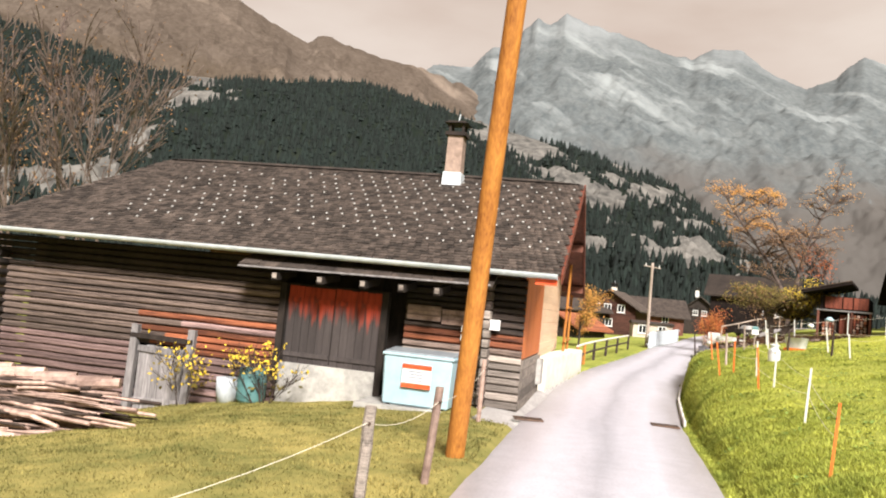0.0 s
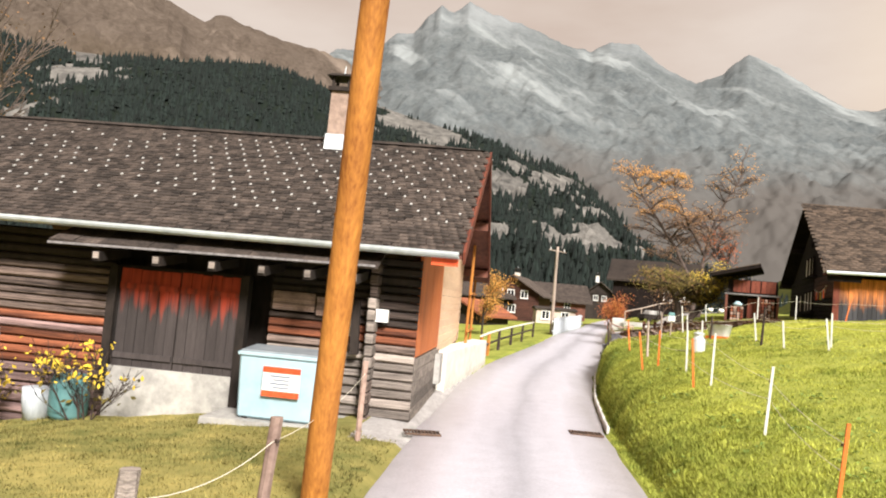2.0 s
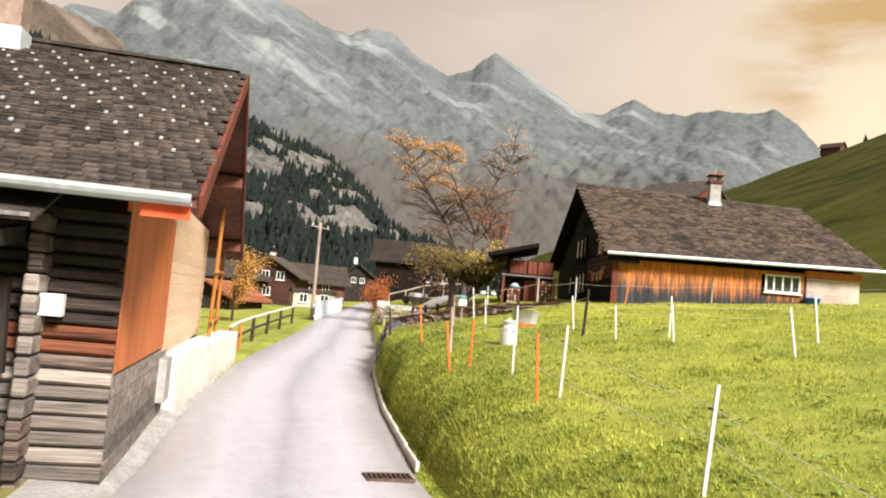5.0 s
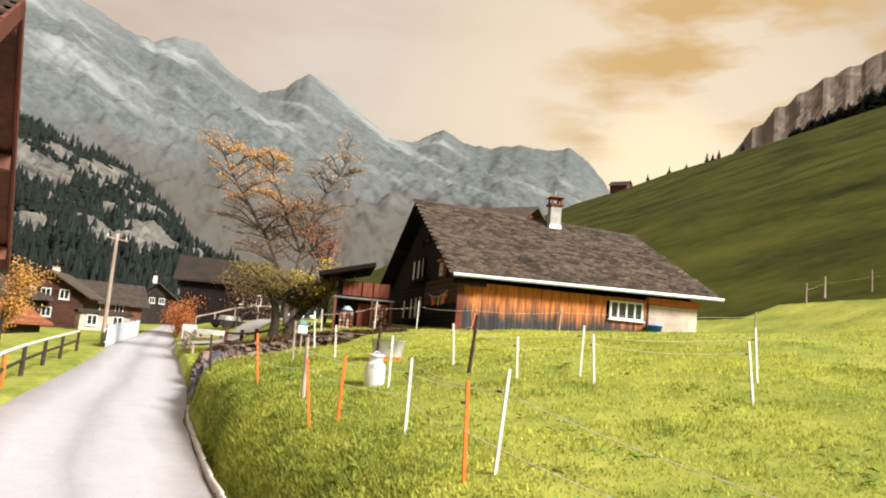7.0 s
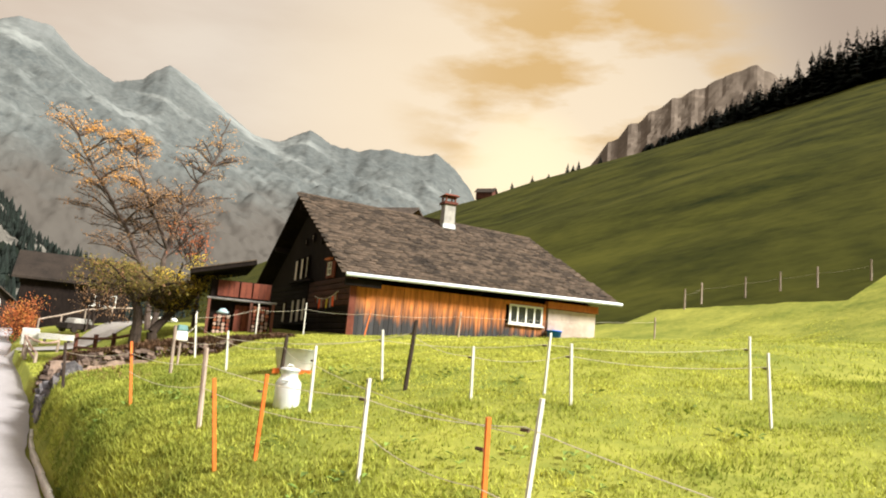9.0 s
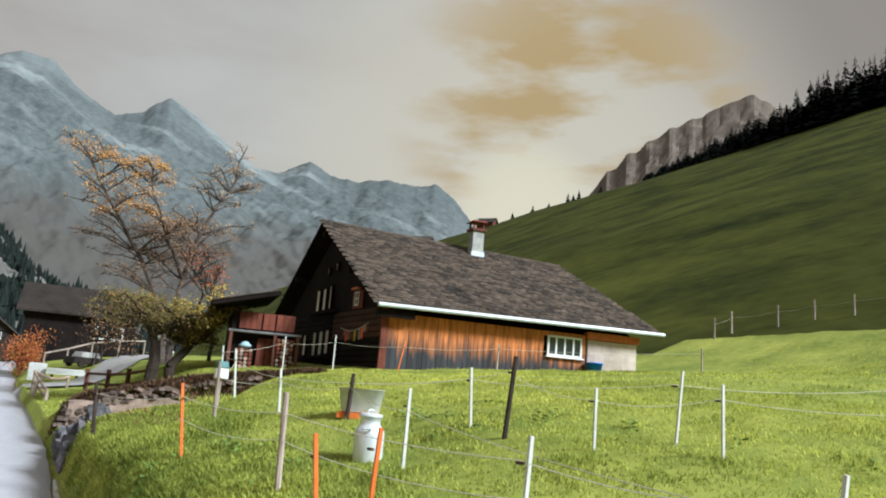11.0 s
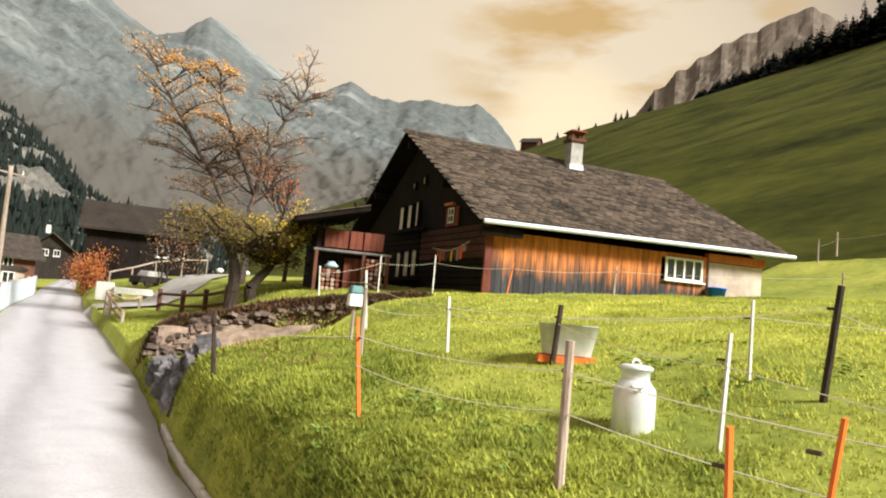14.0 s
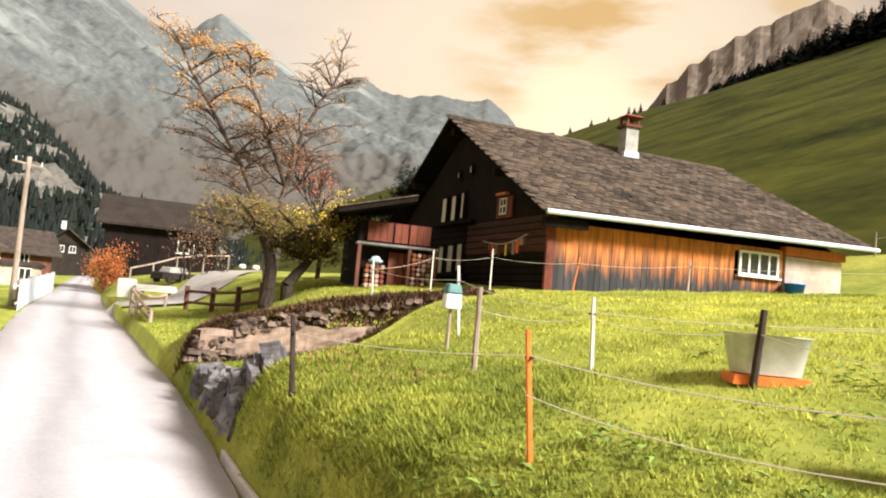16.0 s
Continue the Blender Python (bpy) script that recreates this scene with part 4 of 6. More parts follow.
part("utility_box", bm, M["concrete"], barn, "grey utility box")
for k in range(5):
    bm = bmesh.new()
    box(bm, (XR - 0.06, 18.0, 0.07 + k * 0.2), (0.16, 4.1, 0.19), ry=random.uniform(-0.05, 0.05))
    part("side_log", bm, M["log_pale"], barn)
chimney(barn, -1.24, 20.15, 4.85, 6.3, 0.42, M["tan"], "dark")

bm = bmesh.new()
box(bm, (1.66, 23.6, 0.40), (0.46, 6.9, 0.94), rz=-0.09)
bmesh.ops.bevel(bm, geom=list(bm.edges), offset=0.02, segments=1, affect="EDGES")
solid("low_wall", bm, M["whitewash"], "low whitewashed wall along the lane", "wall", kind="structure")

# ---- the brown chalet on the meadow ----
def skew_slope(parent, a0, a1, b0, b1, mat, row, wide, keep=None, thick=0.02):
    """Shingles in staggered rows over an old, slightly twisted slope: eave a0..a1, ridge b0..b1."""
    a0, a1, b0, b1 = Vector(a0), Vector(a1), Vector(b0), Vector(b1)
    rows = int((b0 - a0).length / row)
    bm, shared, count = bmesh.new(), [], 0
    for k in range(4):
        t = bmesh.new()
        box(t, (0, 0, 0), (wide * (0.94 + 0.03 * (k % 2)), row * 1.45, thick * (0.8 + 0.2 * k)))
        shared.append(mesh_of("shingle", t, mat))
    for j in range(rows + 1):
        s = min((j + 0.5) / rows, 0.995)
        lo, hi = a0.lerp(b0, s), a1.lerp(b1, s)
        along = (hi - lo).normalized()
        m = int((hi - lo).length / wide)
        for i in range(m + 1):
            d = (i + 0.5 * (j % 2)) * wide + random.uniform(-0.012, 0.012)
            if d > (hi - lo).length:
                continue
            f = d / (hi - lo).length
            up = (b0.lerp(b1, f) - a0.lerp(a1, f)).normalized()
            nor = along.cross(up).normalized()
            p = lo + along * d + nor * (0.024 + random.uniform(-0.008, 0.012))
            q = Matrix((along, nor.cross(along), nor)).transposed().to_4x4()
            at = Matrix.Translation(p) @ q @ Euler((-0.045 + random.uniform(-0.025, 0.025), random.uniform(-0.02, 0.02), random.uniform(-0.03, 0.03))).to_matrix().to_4x4()
            if keep and keep[0] <= d <= keep[1] and count < 300:
                ob = new("shingle", shared[(i + j) % 4])
                ob.parent = parent
                ob.matrix_basis = at
                count += 1
            else:
                n0 = len(bm.verts)
                box(bm, (0, 0, 0), (wide * 0.95, row * 1.45, thick))
                bm.verts.ensure_lookup_table()
                for v in bm.verts[n0:]:
                    v.co = at @ v.co
    tagged(part("shingles", bm, mat, parent), kind="stuff")


def skew_deck(parent, quads, mat, t=0.09):
    """Boarded roof slopes of thickness t, each given by its four upper corners."""
    bm = bmesh.new()
    for quad in quads:
        top = [bm.verts.new(p) for p in quad]
        low = [bm.verts.new((p[0], p[1], p[2] - t)) for p in quad]
        bm.faces.new(top), bm.faces.new(low[::-1])
        for i in range(4):
            bm.faces.new((top[i], low[i], low[(i + 1) % 4], top[(i + 1) % 4]))
    bmesh.ops.recalc_face_normals(bm, faces=list(bm.faces))
    return part("roof_deck", bm, mat, parent)


chalet = thing("chalet", "dark timber farmhouse with sunburnt orange cladding and shingle roof", "house", (14.04, 32.63, 0), -15.7)
# the ridge of the old roof sinks and draws in towards the far gable
EA, EB, RA, RB, KA, KB = (0, 0, 4.24), (9.36, 0, 4.34), (-0.45, 6.4, 7.62), (8.5, 5.2, 7.02), (-1.0, 12.2, 4.2), (9.0, 11.4, 4.2)
# near-black deck puts the soffit's shade into its colour
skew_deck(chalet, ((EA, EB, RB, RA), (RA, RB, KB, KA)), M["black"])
skew_slope(chalet, EA, EB, RA, RB, M["shingle_b"], 0.2, 0.24, keep=(0.0, 2.6))
bm = bmesh.new()
tube(bm, (-0.5, 6.4, 7.63), (8.55, 5.2, 7.03), 0.07, 0.07, 6)
part("ridge_cap", bm, M["shingle_b"], chalet)
bm = bmesh.new()
tube(bm, (0, -0.07, 4.22), (9.4, -0.07, 4.32), 0.06, 0.06, 8)
part("gutter", bm, M["zinc"], chalet, "pale metal gutter")
bm = bmesh.new()
box(bm, (4.7, 6.0, 3.0), (7.6, 10.6, 2.2))
part("inner_wall", bm, M["black"], chalet)
clad = part("cladding", bmesh.new(), M["b_board"], chalet, "orange boards turning grey below")
clad.matrix_basis = pose(0, 0, 2.55)
x = 0.5
while x < 6.88:
    w = random.uniform(0.13, 0.19)
    if x + w < 5.52 or x > 6.74:
        bm = bmesh.new()
        box(bm, (x + w / 2, 0.5 + random.uniform(-0.008, 0.008), 0.72), (w - 0.012, 0.04, 1.62))
        part("board", bm, M["b_board"], clad)
    else:
        for zc, h in ((0.34, 0.84), (1.47, 0.14)):
            bm = bmesh.new()
            box(bm, (x + w / 2, 0.5, zc), (w - 0.012, 0.04, h))
            part("board", bm, M["b_board"], clad)
    x += w
window(chalet, 6.15, 0.46, 3.66, 1.2, 0.62, panes=4)
bm = bmesh.new()
box(bm, (7.85, 0.55, 3.15), (1.78, 0.2, 1.6))
part("rendered_wall", bm, M["pink_render"], chalet, "pale rendered wall")
bm = bmesh.new()
box(bm, (7.85, 0.5, 4.08), (1.9, 0.24, 0.22))
part("top_board", bm, M["orange_board"], chalet)
# gable turned from the sun: its shade is in the near-black colour
front = gable_wall(chalet, "gable_wall", 0.0, 0.14, 0.16, 11.0, 1.6, 4.2, 5.6, 7.25, M["black"], "dark timber gable with its shade in the colour")
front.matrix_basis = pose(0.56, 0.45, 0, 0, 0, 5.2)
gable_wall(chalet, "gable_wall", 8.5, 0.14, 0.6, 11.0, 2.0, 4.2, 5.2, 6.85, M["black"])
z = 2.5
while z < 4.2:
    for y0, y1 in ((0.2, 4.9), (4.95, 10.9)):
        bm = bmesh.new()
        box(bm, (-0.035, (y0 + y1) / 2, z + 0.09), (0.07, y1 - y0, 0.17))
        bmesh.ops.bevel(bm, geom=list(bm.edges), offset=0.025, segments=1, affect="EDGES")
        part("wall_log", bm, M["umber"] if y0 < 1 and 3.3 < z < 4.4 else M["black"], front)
    z += 0.18


def curtained(y0, y1, z0, z1):
    """A narrow gable window: dark frame, glass, and a cream curtain drawn behind it."""
    w = part("window", bmesh.new(), M["black"], front, "narrow window with cream curtain")
    w.matrix_basis = pose(-0.08, (y0 + y1) / 2, (z0 + z1) / 2)
    hy, hz = (y1 - y0) / 2, (z1 - z0) / 2
    bm = bmesh.new()
    for q in (-1, 1):
        box(bm, (0, q * (hy + 0.03), 0), (0.06, 0.06, 2 * hz + 0.12))
        box(bm, (0, 0, q * (hz + 0.03)), (0.06, 2 * hy, 0.06))
    part("frame", bm, M["black"], w)
    bm = bmesh.new()
    folds = 10
    row = [[bm.verts.new((0.012 * (k % 2) - 0.01, -hy + 2 * hy * k / folds, zz)) for k in range(folds + 1)] for zz in (-hz, hz)]
    for k in range(folds):
        bm.faces.new((row[0][k], row[0][k + 1], row[1][k + 1], row[1][k]))
    part("curtain", bm, M["cream"], w, "cream curtain")


for y0, y1, z0, z1 in ((6.52, 6.84, 4.48, 5.21), (5.82, 6.12, 4.49, 5.22), (5.26, 5.42, 4.52, 5.26), (6.47, 6.79, 2.92, 3.71), (5.73, 6.11, 2.94, 3.73), (5.09, 5.43, 2.97, 3.75), (7.66, 7.96, 2.94, 3.65), (5.75, 5.84, 5.76, 5.92), (4.9, 5.0, 5.82, 6.02)):
    curtained(y0, y1, z0, z1)
for y0, y1, z in ((4.4, 7.3, 4.39), (4.6, 8.1, 2.85)):
    bm = bmesh.new()
    box(bm, (-0.14, (y0 + y1) / 2, z), (0.16, y1 - y0, 0.07))
    part("sill_beam", bm, M["black"], front)
# red boarded window with white bars
red = part("window", bmesh.new(), M["brown"], front, "small window in red-painted boards")
red.matrix_basis = pose(-0.06, 2.66, 4.62) @ Matrix.Diagonal((1, 0.72, 0.9, 1))
for k in range(7):
    bm = bmesh.new()
    box(bm, (0.0, -0.51 + k * 0.17, 0.0), (0.05, 0.162, 0.62))
    part("red_board", bm, M["maroon"], red)
bm = bmesh.new()
box(bm, (-0.03, 0.04, 0.03), (0.03, 0.4, 0.46))
part("pane", bm, M["glass"], red)
bm = bmesh.new()
for q in (-0.22, 0.04, 0.26):
    box(bm, (-0.05, q, 0.03), (0.02, 0.05, 0.5))
for q in (-0.19, 0.03, 0.25):
    box(bm, (-0.046, 0.03, q), (0.02, 0.5, 0.045))
part("frame", bm, M["whitewash"], red)
bm = bmesh.new()
box(bm, (-0.1, 0.02, 0.38), (0.1, 0.8, 0.07))
part("shelf", bm, M["orange_board"], red)
# washing line with cloths
line = part("washing_line", bmesh.new(), M["wire"], front, "row of coloured cloths on a line")
bm = bmesh.new()
for i in range(8):
    (p, q) = [(-0.35, 0.8 + 0.3 * (i + e), 3.8 - 0.009 * (i + e) - 0.16 * math.sin((i + e) / 8 * math.pi)) for e in (0, 1)]
    tube(bm, p, q, 0.008, 0.008, 5)
part("line", bm, M["wire"], line)
for k in range(12):
    y = 0.9 + k * 0.19
    w, h = random.uniform(0.07, 0.16), random.uniform(0.1, 0.34)
    bm = bmesh.new()
    zt = 3.77 - 0.03 * (y - 0.8) - 0.16 * math.sin((y - 0.8) / 2.4 * math.pi)
    rows = [[bm.verts.new((-0.35 + 0.02 * math.sin(i * 2.2 + k), y - w / 2 + w * i / 4, zt - h * q + 0.015 * math.sin(i * 1.7 + k))) for i in range(5)] for q in (0, 0.5, 1)]
    for a, b in zip(rows, rows[1:]):
        for i in range(4):
            bm.faces.new((a[i], a[i + 1], b[i + 1], b[i]))
    part("cloth", bm, M[("maroon", "tan", "red", "grey_door", "maroon", "cloth_yellow", "brown")[k % 7]], line)
for y in (0.2, 3.0, 6.0, 9.0, 11.7):
    bm = bmesh.new()
    box(bm, (0.62 - 0.085 * y, y, 4.14 + (y * 0.525 if y < 6.4 else (12.2 - y) * 0.58) - 0.22), (1.1, 0.16, 0.2))
    part("purlin", bm, M["black"], chalet)
bm = bmesh.new()
box(bm, (0.4, 0.5, 3.35), (0.2, 0.1, 1.75))
part("corner_board", bm, M["maroon"], chalet)
chimney(chalet, 5.0, 5.2, 6.6, 7.85, 0.44, M["concrete"], "maroon")
# low annex at the chalet's gable
AX, AY, AR = 13.54, 38.18, -19.0
annex = thing("annex", "low dark timber annex with red-brown panels and a lean-to roof", "shed", (AX, AY, 0), AR)


def annex_point(x, y):
    c, q = math.cos(radians(AR)), math.sin(radians(AR))
    return AX + c * x - q * y, AY + q * x + c * y


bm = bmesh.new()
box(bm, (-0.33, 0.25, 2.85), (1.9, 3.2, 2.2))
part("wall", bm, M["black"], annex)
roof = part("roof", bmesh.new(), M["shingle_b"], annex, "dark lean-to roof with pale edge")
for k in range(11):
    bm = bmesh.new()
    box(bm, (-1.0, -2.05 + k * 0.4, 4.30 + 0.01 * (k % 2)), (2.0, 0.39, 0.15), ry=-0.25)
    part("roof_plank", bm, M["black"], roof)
bm = bmesh.new()
box(bm, (-1.0, -2.27, 4.37), (2.0, 0.03, 0.03), ry=-0.25)
part("edge_strip", bm, M["shingle_b"], roof)
for k, (x0, x1) in enumerate(((-1.08, -0.42), (-0.38, -0.02), (0.02, 0.58))):
    n = max(2, int((x1 - x0) / 0.16))
    panel = part("panel", bmesh.new(), M["maroon"], annex, "red-brown boarded panel")
    for i in range(n):
        bm = bmesh.new()
        box(bm, (x0 + (x1 - x0) * (i + 0.5) / n, -1.42 - 0.01 * (k % 2), 3.68), ((x1 - x0) / n - 0.008, 0.05, 0.5))
        part("board", bm, M["maroon"], panel)
for k in range(3):
    bm = bmesh.new()
    box(bm, (-0.3, -1.72 + k * 0.13, 3.33 - 0.004 * k), (2.15, 0.12, 0.06))
    part("ledge_plank", bm, M["grey_door"], annex)
for x in (-1.3, 0.0, 0.68):
    bm = bmesh.new()
    box(bm, (x, -1.72, 2.66), (0.09, 0.09, 1.3))
    part("porch_post", bm, M["brown"], annex)
door = part("door", bmesh.new(), M["maroon"], annex, "red-brown plank door")
for i in range(4):
    bm = bmesh.new()
    box(bm, (-0.42 + i * 0.13, -1.43, 2.75), (0.122, 0.05, 0.85))
    part("plank", bm, M["maroon"], door)


def log_stack(x, y, rz, w, rows):
    st = thing("firewood_stack", "split firewood stacked under the porch", "firewood", (x, y, gz(x, y)), rz)
    for j in range(rows):
        for i in range(int(w / 0.13)):
            bm = bmesh.new()
            r = random.uniform(0.05, 0.065)
            tube(bm, (-w / 2 + 0.065 + i * 0.13, -0.2, 0.06 + j * 0.12), (-w / 2 + 0.065 + i * 0.13, 0.2, 0.06 + j * 0.12), r, r, 6)
            part("billet", bm, random.choice((M["wood_end"], M["maroon"], M["log_red"])), st)


for x, rows in ((-0.82, 5), (0.36, 7)):
    px, py = annex_point(x, -1.62)
    log_stack(px, py, AR, 0.62, rows)
bm = bmesh.new()
boulder(bm, (0, 0, 0.1), (0.34, 0.3, 0.2), 0.25)
solid("tarpaulin", bm, M["binblue"], "pale tarpaulin over a heap beside the annex", "tarpaulin", pose(*annex_point(-0.86, -1.66), gz(*annex_point(-0.86, -1.66)) + 0.6), flat=False)
bm = bmesh.new()
lathe(bm, [(0.2, 0), (0.24, 0.24), (0.26, 0.24), (0.26, 0.27), (0.23, 0.27), (0.19, 0.05)], 20)
solid("plastic_tub", bm, M["blue"], "blue plastic tub in the grass by the wall", "tub", pose(20.95, 30.95, gz(20.95, 30.95)), flat=False)


# ---- other houses ----
def house(name, label, x, y, rz, w, d, base, eave, top, wall, roof, wins=(), over=0.6, chim=None):
    h = thing(name, label, "house", (x, y, 0), rz)
    bm = bmesh.new()
    box(bm, (0, 0, (base + eave) / 2), (w, d, eave - base))
    part("wall", bm, M[wall], h)
    for s in (-1, 1):
        gable_wall(h, "gable_wall", s * w / 2 - (0.1 if s > 0 else 0.0), 0.1, -d / 2, d / 2, eave - 0.3, eave, 0, top - 0.15, M[wall])
    a, r, c = (-d / 2 - over, eave - over * (top - eave) / (d / 2)), (0, top), (d / 2 + over, eave - over * (top - eave) / (d / 2))
    roof_deck(h, -w / 2 - over, w / 2 + over, a, r, c, M[roof], 0.14, "roof")
    for wx, wz, side in wins:
        if side == "front":
            window(h, wx, -d / 2 - 0.03, wz, 0.7, 0.75)
        else:
            window(h, -w / 2 - 0.03, wx, wz, 0.7, 0.75, axis="y")
    if chim:
        chimney(h, chim[0], chim[1], chim[2] - 1.0, chim[2], 0.5, M["whitewash"], "dark")
    return h


house("dark_chalet", "dark brown timber chalet behind the trees", 14.3, 68.6, -12, 6.2, 5.5, 1.4, 5.2, 6.75, "black", "dark", [(1.2, 3.9, "front"), (2.1, 3.9, "front"), (-1, 3.8, "side")], over=0.5)
house("village_house", "brown village house with white windows", 3.4, 80, 78, 6.5, 5.0, 0.2, 3.5, 5.0, "umber", "shingle", [(-1.1, 3.2, "side"), (0.2, 3.2, "side"), (1.3, 3.2, "side"), (0.0, 1.8, "side")], chim=(0.5, 0.5, 5.4))
house("village_house", "brown village house with pale chimney", 15.5, 118.9, 82, 6.5, 4.6, 0.9, 4.9, 6.7, "dark", "shingle", [(-0.6, 4.3, "side"), (0.6, 4.3, "side")], chim=(-1.0, 0.6, 7.6))
house("village_house", "grey-roofed house among the village roofs", 6.3, 90, 8, 8.0, 5.0, 0.6, 3.4, 5.0, "brown", "shingle", [(-2, 2.6, "front"), (0, 2.6, "front"), (2, 2.6, "front")])
house("white_garage", "low white building beside the lane", 6.5, 73, 4, 3.4, 3.0, 0.4, 2.1, 2.25, "pink_render", "shingle", [(-0.9, 1.5, "front"), (0.8, 1.5, "front")], over=0.15)
house("rust_roof_shed", "shed with rust-red roof by the lane", 0.0, 62, 60, 4.0, 3.6, -0.2, 1.4, 2.3, "dark", "log_red", over=0.5)
house("village_house", "dark roofed house behind the barn", -1.4, 78, 20, 6.0, 5.5, 0.0, 3.0, 4.2, "dark", "shingle", [(-1, 2.0, "front")])
house("hay_barn", "small brown barn above the chalet", 32.4, 60.3, -60, 4.4, 6.0, 3.5, 11.0, 12.7, "maroon", "shingle")


# ---- poles and fences ----
def pole_thing(name, label, category, x, y, z, lean, h, r0, r1, mat, n=12, segs=14):
    p = thing(name, label, category, (x, y, z))
    bm = bmesh.new()
    rings = []
    for j in range(segs + 1):
        s = j / segs
        r = r0 + (r1 - r0) * s
        cx, cy = lean[0] * s + 0.012 * noise.noise(Vector((s * 5, 1, x))), lean[1] * s + 0.012 * noise.noise(Vector((s * 5, 4, x)))
        rings.append([bm.verts.new((cx + r * math.cos(math.tau * i / n), cy + r * math.sin(math.tau * i / n), -0.15 + (h + 0.15) * s)) for i in range(n)])
    for lo, hi in zip(rings, rings[1:]):
        for i in range(n):
            bm.faces.new((lo[i], lo[(i + 1) % n], hi[(i + 1) % n], hi[i]))
    bm.faces.new(rings[-1])
    part("shaft", bm, mat, p, flat=False)
    return p


big = pole_thing("utility_pole", "new orange-brown wooden utility pole in the verge", "pole", 1.22, 10.88, -0.05, (0.78, -2.5), 8.4, 0.128, 0.108, M["pole"], 16, 20)
M["knot"] = material("dark_knot", (0.12, 0.045, 0.012), (0.24, 0.10, 0.03), 30, 0.8, 0.3)
for k in range(22):
    zz = 0.5 + k * 0.35 + random.uniform(-0.1, 0.1)
    a, s = random.uniform(math.pi * 0.95, math.pi * 1.9), zz / 8.4
    r = 0.125 - 0.02 * s
    bm = bmesh.new()
    boulder(bm, (0.78 * s + math.cos(a) * r * 0.93, -2.5 * s + math.sin(a) * r * 0.93, zz), (0.035, 0.035, 0.045), 0.1)
    part("knot", bm, M["knot"], big)
lamp = pole_thing("utility_pole", "thin grey wooden pole with crossarm beside the lane", "pole", 5.2, 49.3, 0.35, (0.0, 0.0), 5.35, 0.1, 0.075, M["post"])
bm = bmesh.new()
box(bm, (0, 0, 5.1), (1.0, 0.06, 0.06), ry=0.12)
part("crossarm", bm, M["post"], lamp)
for s in (-0.4, 0.0, 0.4):
    bm = bmesh.new()
    tube(bm, (s, 0, 5.13 - s * 0.12), (s, 0, 5.27 - s * 0.12), 0.03, 0.022, 8)
    part("insulator", bm, M["white"], lamp)
bm = bmesh.new()
box(bm, (0.08, -0.08, 0.75), (0.16, 0.1, 0.5))
part("junction_box", bm, M["whitewash"], lamp)


def fence_post(x, y, h, kind, lean=(0.0, 0.0), r=0.022):
    z = gz(x, y)
    mat, label = {"w": (M["wpost"], "thin white plastic electric fence post in the meadow"), "o": (M["opost"], "thin orange plastic electric fence post in the meadow"),
                  "g": (M["post"], "weathered grey wooden fence post in the meadow"), "d": (M["bark"], "dark old wooden fence post in the meadow")}[kind]
    p = thing("fence_post", label, "fence post", (x, y, z), random.uniform(-4, 4), group="meadow fence posts")
    bm = bmesh.new()
    if kind in "wo":
        box(bm, (lean[0] * h / 2, lean[1] * h / 2, h / 2 - 0.05), (r * 1.9, r * 1.1, h + 0.1), ry=math.atan(lean[0]), rx=-math.atan(lean[1]), taper=0.9)
        part("stake", bm, mat, p)
        bm = bmesh.new()
        tube(bm, (lean[0] * h * 0.78, -0.03, h * 0.78), (lean[0] * h * 0.78, 0.03, h * 0.78), 0.011, 0.011, 6)
        part("wire_clip", bm, M["iron"], p)
    else:
        tube(bm, (0, 0, -0.1), (lean[0] * h, lean[1] * h, h), r * 1.7, r * 1.4, 7, wobble=0.14)
        part("stake", bm, mat, p)
        bm = bmesh.new()
        tube(bm, (lean[0] * h * 0.8, -0.055, h * 0.8), (lean[0] * h * 0.8, 0.0, h * 0.8), 0.013, 0.013, 6)
        part("insulator", bm, M["iron"], p)
    return (x + lean[0] * h * 0.8, y, z + h * 0.8)


